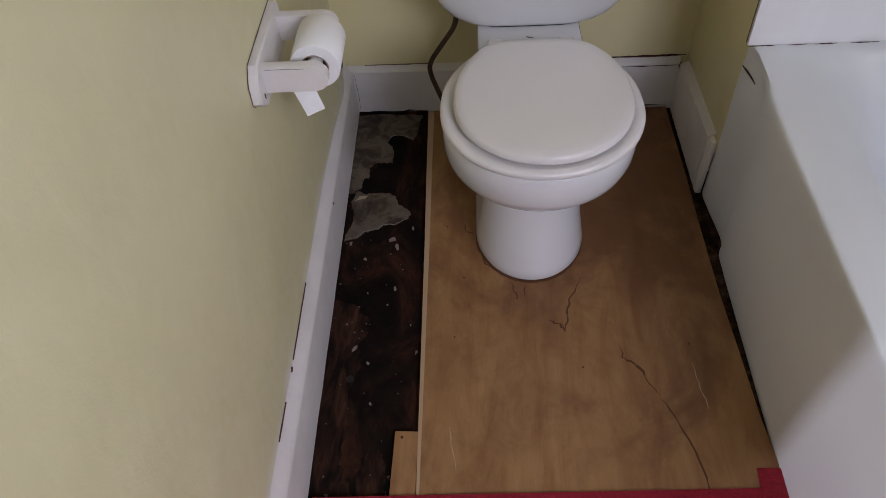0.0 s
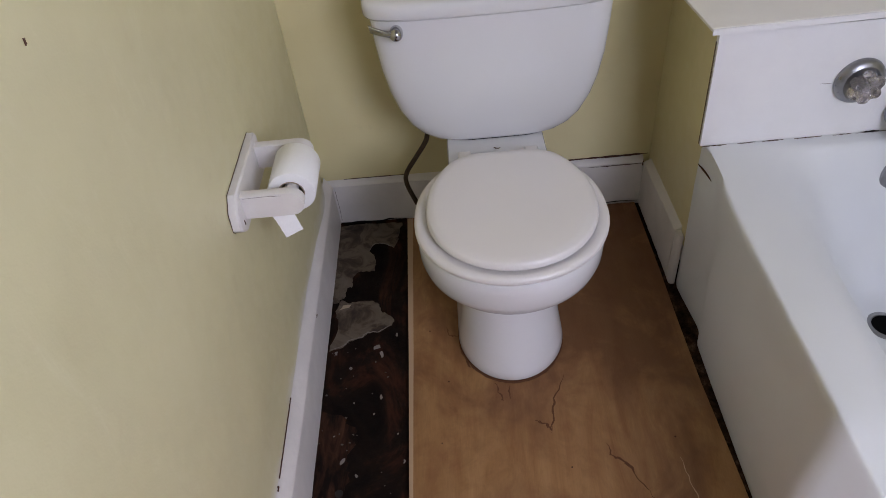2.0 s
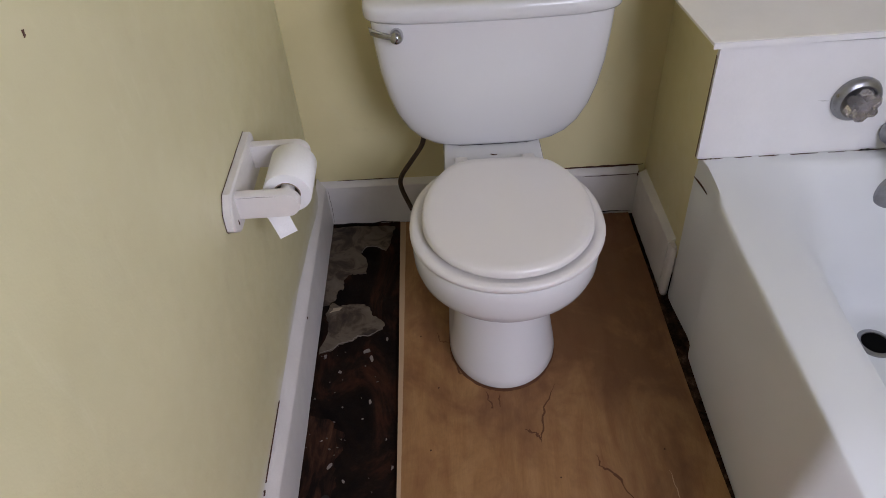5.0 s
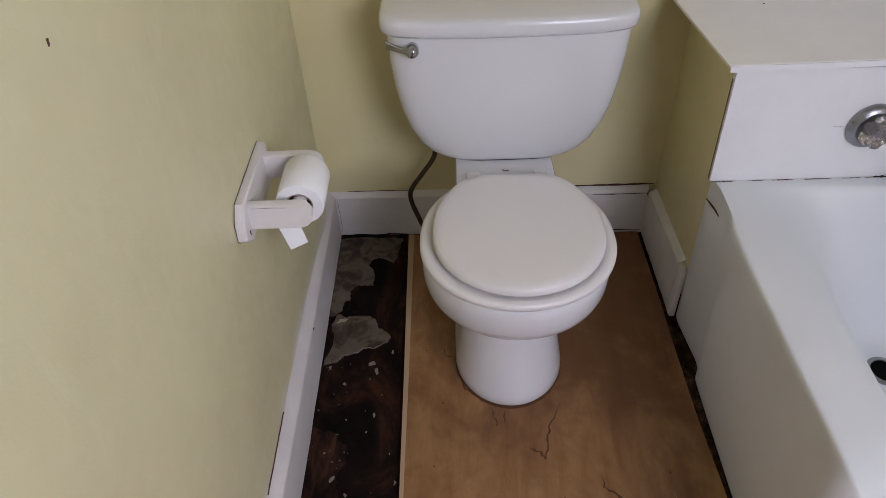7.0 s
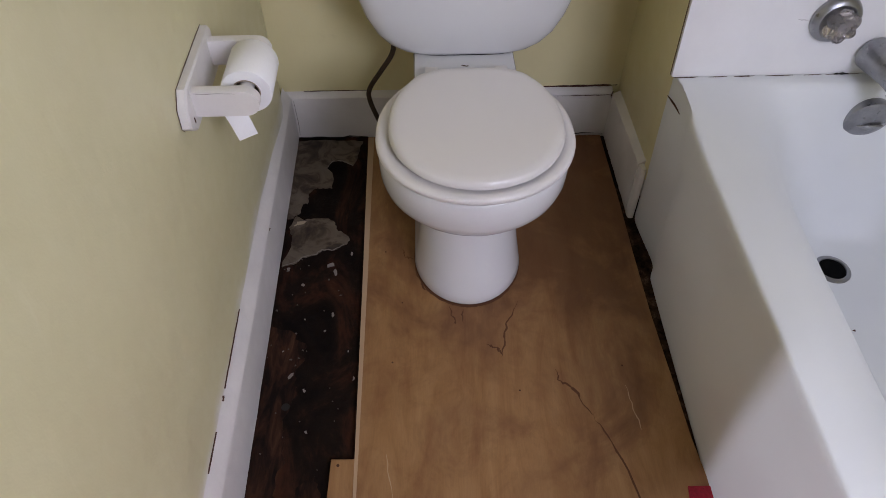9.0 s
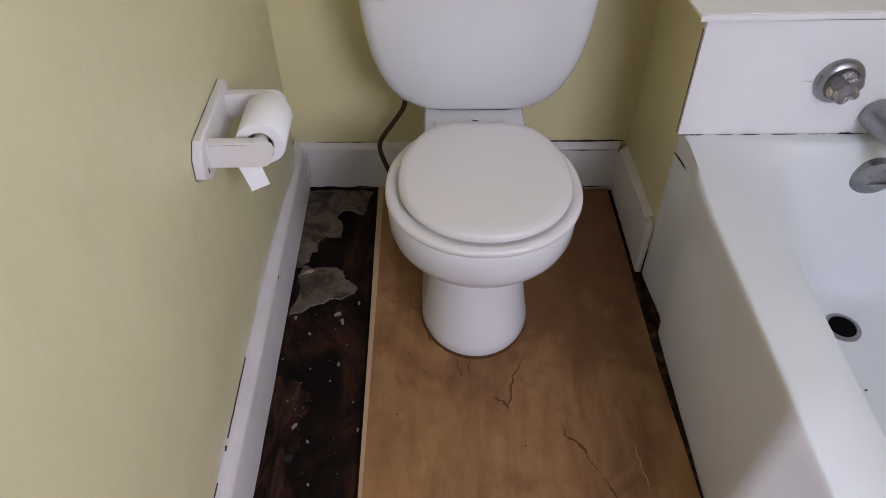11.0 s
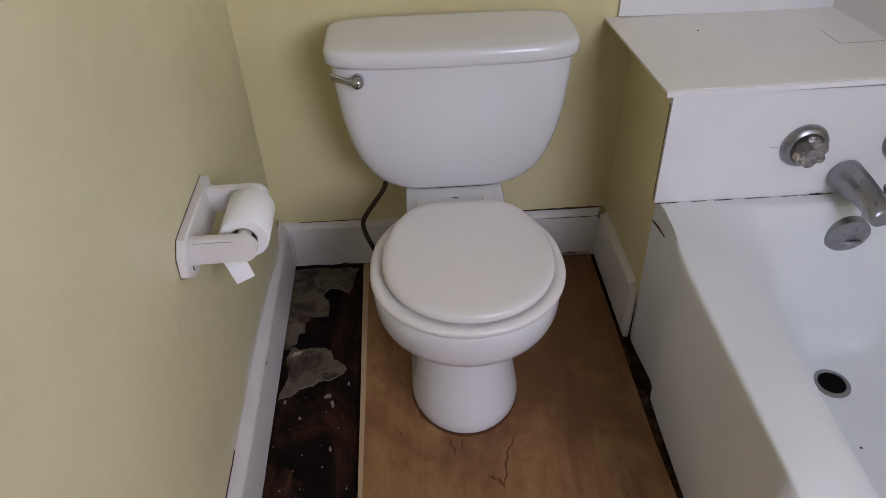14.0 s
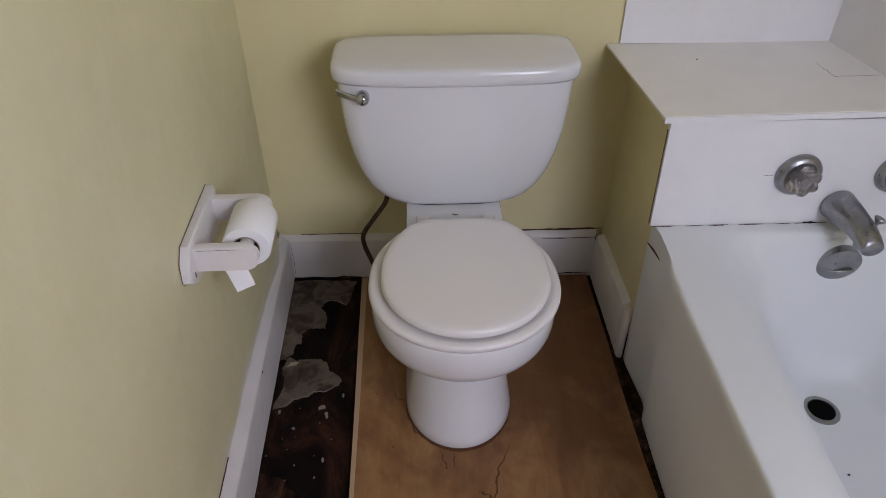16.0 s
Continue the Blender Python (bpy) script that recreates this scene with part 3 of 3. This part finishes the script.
part("bowl", loft([[(x + 0.0025 * min(1, max(0, (z - 0.2) / 0.1)), y, z) for x, y, z in map(waist, r)] for r in rings]), CHINA, toilet, angle=70)
part("rear_deck", loft([[(-0.098, -0.30, 0.30), (0.098, -0.30, 0.30), (0.098, -0.055, 0.27), (-0.098, -0.055, 0.27)],
                        [(-0.108, -0.335, 0.353), (0.108, -0.335, 0.353), (0.108, -0.050, 0.353), (-0.108, -0.050, 0.353)],
                        [(-0.105, -0.332, 0.3590), (0.105, -0.332, 0.3590), (0.105, -0.053, 0.3590), (-0.105, -0.053, 0.3590)]]), CHINA, toilet)

ring_line = [(x + 0.0035, y, z) for x, y, z in seat_line(0.1810, -0.672, -0.314, -0.498, 0)]
part("seat", loft([ease(ring_line, 0.05, 0.3807, -0.5), ease(ring_line, 0.010, 0.3815, -0.5), ease(ring_line, 0.0, 0.3850, -0.5), ease(ring_line, 0.0, 0.3905, -0.5),
                   ease(ring_line, 0.012, 0.3935, -0.5), ease(ring_line, 0.035, 0.3955, -0.5), ease(ring_line, 0.085, 0.3955, -0.5), ease(ring_line, 0.12, 0.393, -0.5), ease(ring_line, 0.20, 0.392, -0.5)]), SEATP, toilet, "white plastic seat ring", 60)
lid_line = [(x + 0.0055, y, z) for x, y, z in seat_line(0.1590, -0.654, -0.320, -0.494, 0)]
part("lid", loft([ease(lid_line, 0.03, 0.3993, -0.49), ease(lid_line, 0.006, 0.3998, -0.49), ease(lid_line, 0.0, 0.4022, -0.49), ease(lid_line, 0.0, 0.407, -0.49), ease(lid_line, 0.010, 0.4125, -0.49), ease(lid_line, 0.035, 0.4155, -0.49),
                  ease(lid_line, 0.12, 0.4165, -0.49), ease(lid_line, 0.5, 0.418, -0.49)]), SEATP, toilet, "closed white plastic lid", 60)
for sx in (-1, 1):
    part("hinge", box((sx * 0.071 - 0.014, -0.325, 0.3585), (sx * 0.071 + 0.014, -0.264, 0.3800), 0.003, 3), SEATP, toilet, "white plastic seat hinge")
part("maker_mark", streak([(-0.007, -0.232), (0.009, -0.2345)], 0.0042, 0.3589, 9, 0.0008), CRACK, toilet, "small dark printed mark")

# tank
prof = [(0.3620, 0.100, -0.190, -0.075), (0.3630, 0.112, -0.196, -0.068), (0.370, 0.139, -0.199, -0.062), (0.386, 0.166, -0.202, -0.056), (0.410, 0.188, -0.204, -0.052), (0.446, 0.207, -0.206, -0.049),
        (0.490, 0.221, -0.208, -0.047), (0.545, 0.2315, -0.210, -0.046), (0.605, 0.2370, -0.211, -0.045), (0.6575, 0.2395, -0.212, -0.045), (0.6590, 0.2360, -0.2085, -0.047), (0.6620, 0.2340, -0.2065, -0.048)]
TANK_X = 0.003


def tank_ring(a, front, back, z, power=7.0, bow=0.010):
    pts = even(oval(a, (back - front) / 2, 0, (front + back) / 2, z, 900, power), 96)
    return [(x + TANK_X, y - (bow * (1 - (x / a) ** 2) if y < (front + back) / 2 else 0), z) for x, y, z in pts]


# black strip added to draw the line of shade under the cistern
part("gap_strip", loft([tank_ring(0.099, -0.1925, -0.080, z, 7.0, 0.001) for z in (0.3588, 0.3622)]), RUBBER, toilet, "black strip for the shaded gap between cistern and bowl")
tank = part("tank", loft([tank_ring(a, f, b, z, 7.0, 0.010 * min(1, max(0.1, (z - 0.362) / 0.05))) for z, a, f, b in prof]), CHINA, toilet, "white china cistern", 60)
part("tank_lid", loft([tank_ring(0.234, -0.206, -0.044, 0.6625, 6), tank_ring(0.2485, -0.2185, -0.038, 0.6615, 6), tank_ring(0.2515, -0.222, -0.036, 0.667, 6), tank_ring(0.2515, -0.222, -0.036, 0.6825, 6),
                       tank_ring(0.2502, -0.2205, -0.037, 0.6885, 6), tank_ring(0.2465, -0.2165, -0.039, 0.6930, 6), tank_ring(0.238, -0.207, -0.044, 0.6955, 6), tank_ring(0.20, -0.17, -0.06, 0.6966, 6)]),
     CHINA, toilet, "white china cistern lid", 60)
blade = []
for k in range(9):
    u = k / 8
    h, d = 0.0062 + 0.0022 * u, 0.0042 - 0.0012 * u
    cx, cy, cz = -0.184 - 0.050 * u, -0.2335 + 0.010 * u * u, 0.641 + 0.011 * u ** 1.3
    blade.append([(cx - 0.2 * h * math.sin(a), cy + d * math.cos(a), cz + h * math.copysign(abs(math.sin(a)) ** 0.7, math.sin(a))) for a in np.linspace(0, 2 * math.pi, 20, endpoint=False)])
lever = part("flush_lever", loft(blade), CHROME, toilet, "chrome flush lever", 60)
part("pivot", turned([(0.0125, 0.0), (0.013, 0.004), (0.0135, 0.010), (0.0132, 0.017), (0.0115, 0.022), (0.008, 0.026), (0.0045, 0.0278), (0.001, 0.0284)], pose(-0.184, -0.214, 0.639) @ TURN_OUT, 24), CHROME, lever)
solid("supply_hose", tube([(0.302, -0.105, 0.392), (0.299, -0.098, 0.345), (0.291, -0.088, 0.295), (0.262, -0.082, 0.245), (0.232, -0.080, 0.196), (0.228, -0.080, 0.160), (0.247, -0.085, 0.100), (0.275, -0.095, 0.03), (0.285, -0.10, -0.012)], 0.0060, 12), HOSE,
      "dark brown flexible water supply hose to the toilet", "hose")
solid("hose_nut", turned([(0.011, 0.0), (0.011, 0.018), (0.009, 0.022)], pose(0.299, -0.098, 0.343), 8), DULL, "small metal nut on the supply hose", "nut")

# ---------------------------------------------------------------- paper holder
# local frame: x out of the wall, y along it, z up; origin low at the plate's near end
holder = thing("paper_holder", SKEW @ pose(0.0005, -0.658, 0.525), "white painted wooden toilet paper holder on the wall", "paper holder")
pl = [(-0.012, 0.016), (0.004, 0.004), (0.176, 0.002), (0.184, 0.014), (0.184, 0.070), (0.179, 0.0755), (0.007, 0.0755), (-0.015, 0.055), (-0.020, 0.025)]
bm = loft([[(0, y, z) for y, z in pl], [(0.012, y, z) for y, z in pl], [(0.015, 0.082 + (y - 0.082) * 0.965, 0.039 + (z - 0.039) * 0.93) for y, z in pl]])
part("back_plate", bm, TRIM, holder)


def arm(y0, y1):
    out = [(0.010, 0.021), (0.084, 0.021)] + [(0.090 + 0.022 * math.cos(a), 0.043 + 0.022 * math.sin(a)) for a in np.linspace(-math.pi / 2, math.pi / 2, 10)] + [(0.084, 0.065), (0.010, 0.065)]
    return loft([[(x, y0 + 0.001, 0.043 + (z - 0.043) * 0.97) for x, z in out], [(x, y0 + 0.002, z) for x, z in out], [(x, y1 - 0.002, z) for x, z in out], [(x, y1, 0.043 + (z - 0.043) * 0.97) for x, z in out]])


part("arm", arm(0.012, 0.030), TRIM, holder)
part("arm", arm(0.148, 0.166), TRIM, holder)
AXLE = pose(0.088, 0.030, 0.045) @ pose(0, 0, 0, -90, 0, 0)
part("roller", turned([(0.011, 0.0), (0.011, 0.118)], AXLE, 24), TRIM, holder)
part("paint_seam", streak([(0.006, 0.0765), (0.06, 0.0768), (0.12, 0.0768), (0.180, 0.0765)], 0.0009, 0.0004, 61, 0.0010, "x", 0.2), CRACK, holder, "dark paint seam at the wall")
part("paint_seam", streak([(0.006, 0.0765), (-0.0160, 0.0555), (-0.0212, 0.025), (-0.0130, 0.0145)], 0.0010, 0.0004, 62, 0.0010, "x", 0.2), CRACK, holder, "dark paint seam at the wall")
part("arm_line", streak([(0.020, 0.0625), (0.055, 0.0632), (0.080, 0.062)], 0.0009, 0.0121, 63, 0.0004, "y", 0.2), FLAKE, holder)
part("screw_slot", box((0.0148, 0.000, 0.020), (0.0156, 0.003, 0.029)), CRACK, holder)
roll = thing("toilet_roll", SKEW @ pose(0.0005, -0.658, 0.525), "part used white toilet paper roll on the holder", "toilet roll")
part("paper", turned([(0.0215, 0.018), (0.0370, 0.018), (0.0385, 0.020), (0.0380, 0.103), (0.0365, 0.105), (0.0215, 0.105), (0.0215, 0.018)], AXLE @ pose(-0.001, 0.006, 0), 56, False), PAPER, roll)
part("core", turned([(0.0213, 0.017), (0.0213, 0.106), (0.0200, 0.106), (0.0200, 0.017), (0.0213, 0.017)], AXLE @ pose(-0.001, 0.006, 0), 32, False), CARD, roll)
tail = []
for i in range(9):
    s = i / 8
    near = Vector((0.040 + 0.018 * s, 0.046 - 0.004 * s, 0.008 - 0.054 * s + 0.005 * math.sin(4 * s)))
    far = Vector((0.070 + 0.013 * s, 0.063, 0.004 - 0.054 * s + 0.003 * math.sin(4 * s)))
    tail.append([near, far, far + Vector((0.0006, 0, 0)), near + Vector((0.0006, 0, 0))])
part("loose_sheet", loft(tail), PAPER, roll)

# ---------------------------------------------------------------- floor things
ply = thing("plywood_sheet", pose(0, 0, -0.012), "stained bare plywood sheet under the toilet", "plywood")
po = [(0.2085, -0.030), (0.2175, -0.26), (0.2275, -0.50), (0.236, -0.735), (0.2475, -1.06), (0.885, -1.06), (0.866, -0.90), (0.858, -0.76), (0.849, -0.62), (0.844, -0.45), (0.8415, -0.28), (0.834, -0.024)]
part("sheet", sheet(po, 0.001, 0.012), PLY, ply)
edge = [(x - 0.0006, y) for x, y in po[:5]]
bm = loft([[(x, y, 0.0012) for x, y in edge] + [(x + 0.016 + 0.010 * y, y, 0.0012) for x, y in reversed(edge)], [(x, y, 0.0126) for x, y in edge] + [(x + 0.016 + 0.010 * y, y, 0.0126) for x, y in reversed(edge)]])
part("pale_edge", bm, PLY_EDGE, ply)
for pts, w, sd in (([(0.631, -0.754), (0.635, -0.779), (0.660, -0.795), (0.689, -0.853)], 0.0042, 1), ([(0.689, -0.853), (0.716, -0.907), (0.748, -1.001), (0.749, -1.05)], 0.0028, 2),
                   ([(0.497, -0.693), (0.513, -0.700), (0.526, -0.719)], 0.0052, 3), ([(0.526, -0.722), (0.533, -0.680), (0.539, -0.642), (0.568, -0.583)], 0.0034, 4),
                   ([(0.418, -0.597), (0.430, -0.634), (0.433, -0.642)], 0.0036, 5), ([(0.448, -0.605), (0.448, -0.638)], 0.003, 6), ([(0.314, -0.43), (0.322, -0.455), (0.340, -0.462)], 0.003, 7), ([(0.345, -0.49), (0.36, -0.535), (0.374, -0.556)], 0.0045, 8)):
    part("split", streak(pts, w * 1.5, 0.0121, sd, 0.0003), SPLIT, ply)
for pts, w, sd in (([(0.763, -0.789), (0.770, -0.84), (0.776, -0.884)], 0.004, 11), ([(0.30, -0.93), (0.315, -1.01)], 0.004, 12)):
    part("scratch", streak(pts, w, 0.0121, sd), SCAR, ply)
for x, y in ((0.318, -0.585), (0.303, -0.735), (0.765, -0.745), (0.555, -0.80), (0.275, -0.44)):
    part("nail_hole", turned([(0.0019, 0.0121), (0.0019, 0.0125)], pose(x, y, 0), 8), CRACK, ply)

foot = [toilet.matrix_basis @ Vector((0.1195 * math.cos(a), -0.46 + (0.1388 if math.sin(a) < 0 else 0.20) * math.sin(a), 0)) for a in np.linspace(0, 2 * math.pi, 60, endpoint=False)]
solid("foot_grime", sheet(ragged([(p.x, p.y) for p in foot], 0.0012, 71, 2), 0.0003, 0.0016), SPLIT, "dark brown grime round the toilet foot", "dirt")

strip = thing("plywood_offcut", pose(0.2255, -1.0, -0.012), "small plywood offcut filling the gap", "offcut")
part("piece", box((-0.026, -0.075, 0.001), (0.0195, 0.062, 0.0115), 0.001, 1), PLY, strip)
part("nail_hole", turned([(0.003, 0.0116), (0.003, 0.0122)], pose(-0.012, 0.05, 0), 8), CRACK, strip)

rug = [(0.066, -1.066), (0.205, -1.059), (0.500, -1.045), (0.833, -1.029), (0.836, -0.994), (0.882, -0.994), (0.89, -1.30), (0.88, -1.75), (0.10, -1.75)]
solid("red_cloth", sheet(rug, 0.001, 0.005), RED, "deep red cloth lying over the plywood edge", "cloth")

under = [(0.016, -0.034), (0.090, -0.026), (0.150, -0.030), (0.192, -0.032), (0.187, -0.070), (0.181, -0.105), (0.173, -0.133), (0.160, -0.122), (0.145, -0.111), (0.119, -0.113), (0.105, -0.138),
         (0.124, -0.167), (0.127, -0.216), (0.105, -0.214), (0.085, -0.217), (0.070, -0.238), (0.073, -0.267), (0.060, -0.275), (0.056, -0.307), (0.040, -0.322), (0.024, -0.320)]
solid("underlay_scrap", sheet(ragged(under, 0.0028, 21, 4), -0.013, -0.0100), FELT, "torn grey brown scrap of old underlay", "scrap", "floor scraps")
scrap = [(0.038, -0.474), (0.050, -0.420), (0.050, -0.385), (0.038, -0.352), (0.051, -0.316), (0.073, -0.328), (0.102, -0.322), (0.129, -0.323), (0.146, -0.336), (0.153, -0.358), (0.174, -0.374), (0.186, -0.389),
         (0.180, -0.406), (0.153, -0.424), (0.124, -0.424), (0.112, -0.439), (0.082, -0.446), (0.070, -0.463)]
solid("underlay_scrap", sheet(ragged(scrap, 0.0024, 22, 4), -0.013, -0.0090), FELT, "torn pale grey scrap of old underlay", "scrap", "floor scraps")


patch = thing("bare_board_patch", pose(0, 0, 0), "reddish brown patches of rotten bare board", "board patch")
bare = [(0.032, -0.640), (0.085, -0.650), (0.125, -0.690), (0.108, -0.760), (0.118, -0.800), (0.098, -0.860), (0.112, -0.930), (0.100, -1.000), (0.135, -1.060), (0.045, -1.060)]
part("board_piece", sheet(ragged(bare, 0.006, 41, 5), -0.0130, -0.0112), BARE, patch)
bare = [(0.140, -0.985), (0.172, -0.965), (0.186, -1.000), (0.188, -1.060), (0.140, -1.060)]
part("board_piece", sheet(ragged(bare, 0.004, 42, 5), -0.0130, -0.0112), BARE, patch)
solid("bolt_hole", turned([(0.0085, 0.0), (0.0078, 0.0014)], pose(0.099, -0.827, -0.0117), 14), DARK, "black bolt hole in the rotten subfloor", "hole")
edge_flakes = thing("torn_edge", pose(0, 0, 0), "pale torn edge of the old underlay", "torn edge")
part("torn_piece", streak([(0.042, -0.472), (0.070, -0.462), (0.082, -0.446), (0.112, -0.438), (0.124, -0.425), (0.153, -0.424), (0.180, -0.405)], 0.0034, -0.0092, 43, 0.0008), FLAKE, edge_flakes)
part("torn_piece", streak([(0.106, -0.140), (0.119, -0.114), (0.145, -0.112), (0.172, -0.132)], 0.0034, -0.0102, 44, 0.0008), FLAKE, edge_flakes)


def crumb(x, y, size, mat, seed, label):
    r = random.Random(seed)
    turn, long = r.uniform(0, 3.1), r.uniform(1.0, 2.4)
    o = []
    for a in np.linspace(0, 2 * math.pi, 7, endpoint=False):
        u, w = size * r.uniform(0.35, 1.15) * long * 0.75 * math.cos(a), size * r.uniform(0.35, 1.0) * 0.8 * math.sin(a)
        o.append((x + u * math.cos(turn) - w * math.sin(turn), y + u * math.sin(turn) + w * math.cos(turn)))
    solid("crumb", sheet(o, -0.0125, -0.012 + size * 0.35, 0.001), mat, label, "crumb", "floor crumbs")


crumb(0.062, -0.340, 0.011, CREAM, 1, "cream crumb of broken plaster on the underlay")
for i, (x, y, s) in enumerate(((0.055, -0.479, 0.008), (0.094, -0.526, 0.008), (0.152, -0.470, 0.013), (0.163, -0.492, 0.009), (0.195, -0.436, 0.006), (0.169, -0.608, 0.006), (0.098, -0.760, 0.007), (0.145, -0.880, 0.006),
                               (0.130, -0.792, 0.006), (0.156, -0.650, 0.005), (0.226, -0.764, 0.005), (0.21, -0.70, 0.004), (0.11, -0.62, 0.005), (0.075, -0.70, 0.004))):
    crumb(x, y, s * 0.8, FLAKE, 30 + i, "small pale flake of paint on the dark subfloor")

for i, (x, y, size) in enumerate(((0.870, -0.395, 0.005), (0.862, -0.455, 0.007), (0.878, -0.350, 0.004), (0.864, -0.560, 0.004))):
    crumb(x, y, size, GRIT_PALE, 60 + i, "grey flake of plaster in the gap beside the tub")

# fine flakes strewn over the subfloor
rnd, bm = random.Random(90), bmesh.new()
for i in range(44):
    y = -0.34 - 0.72 * rnd.random()
    x = 0.040 + 0.165 * rnd.random() - 0.035 * y - 0.02
    if x > 0.212 - 0.035 * (y + 0.03):
        continue
    s, turn = rnd.uniform(0.0009, 0.0022) * (2.2 if rnd.random() < 0.12 else 1), rnd.uniform(0, 6.3)
    o = [(x + s * rnd.uniform(0.5, 1.5) * math.cos(turn + a), y + s * rnd.uniform(0.4, 1.3) * math.sin(turn + a)) for a in (0, 1.3, 2.4, 3.7, 5.0)]
    sheet(o, -0.0125, -0.0103 if y < -0.62 else -0.0110, bm=bm)
solid("floor_grit", bm, GRIT_PALE, "fine pale paint flakes strewn over the dark subfloor", "grit", kind="stuff")

# dark gap along the tub, chips and seams on the trim
gap = [(0.840, -0.20), (0.870, -0.285), (0.905, -0.31), (0.91, -0.46), (0.885, -0.60), (0.885, -0.80), (0.90, -1.03), (0.874, -1.03), (0.862, -0.80), (0.852, -0.62), (0.843, -0.47)]
solid("gap_dirt", sheet(ragged(gap, 0.004, 51, 5), -0.0119, -0.009), GRIT, "black dirt in the gap along the tub", "dirt")
seam = thing("baseboard_seam", SKEW @ pose(0, 0, 0), "dark cracked paint seam above the baseboard", "seam")
for pts, w, sd in (([(-0.715, 0.1575), (-0.80, 0.1560), (-0.880, 0.1540)], 0.0015, 3), ([(-0.893, 0.1530), (-0.903, 0.1520)], 0.0055, 10), ([(-0.96, 0.1545), (-1.03, 0.1540)], 0.0022, 11)):
    part("crack_piece", streak(pts, w, 0.0003, sd, 0.0022, "x"), CRACK, seam)
part("crack_piece", streak([(-0.466, 0.1140), (-0.478, 0.1145)], 0.0050, 0.0180, 4, 0.0012, "x"), CRACK, seam)
seam = thing("back_baseboard_seam", pose(0, 0, 0), "dark open seam above the back baseboard", "seam")
for pts, w, sd in (([(0.60, 0.1385), (0.72, 0.1415), (0.80, 0.1435), (0.858, 0.1455)], 0.0062, 6), ([(0.05, 0.1300), (0.12, 0.1310), (0.225, 0.1325)], 0.0026, 7)):
    part("crack_piece", streak(pts, w, -0.0003, sd, 0.0018, "y", 0.15), CRACK, seam)
part("crack_piece", streak([(0.70, 0.1235), (0.787, 0.1255), (0.843, 0.1270)], 0.0024, -0.0178, 8, 0.0010, "y", 0.2), CRACK, seam)
part("crack_piece", streak([(0.8455, 0.137), (0.8440, 0.128), (0.8435, 0.119)], 0.0040, -0.0178, 14, 0.0012, "y"), CRACK, seam)
part("crack_piece", streak([(0.022, 0.0), (0.024, 0.06), (0.022, 0.112)], 0.0018, -0.0183, 15, 0.0008, "y"), FLAKE, seam)
grime = thing("floor_joint_dirt", pose(0, 0, 0), "dark line of dirt along the foot of the baseboards", "dirt")
part("dirt_piece", streak([(0.03, -0.009), (0.12, -0.007), (0.205, -0.007)], 0.006, -0.0183, 16, 0.0006, "y"), DARK, grime)
part("dirt_piece", streak([(0.62, 0.0), (0.74, 0.001), (0.842, 0.001)], 0.004, -0.0183, 17, 0.0006, "y"), DARK, grime)

solid("wall_nick", sheet(ragged([(0, 0), (0.003, 0.001), (0.0035, 0.006), (0.001, 0.007)], 0.0008, 5, 2), 0, 0.001), CRACK, "small dark nick in the yellow wall", "nick",
      at=SKEW @ pose(0.0002, -0.926, 0.985) @ pose(0, 0, 0, 90, 0, 90))
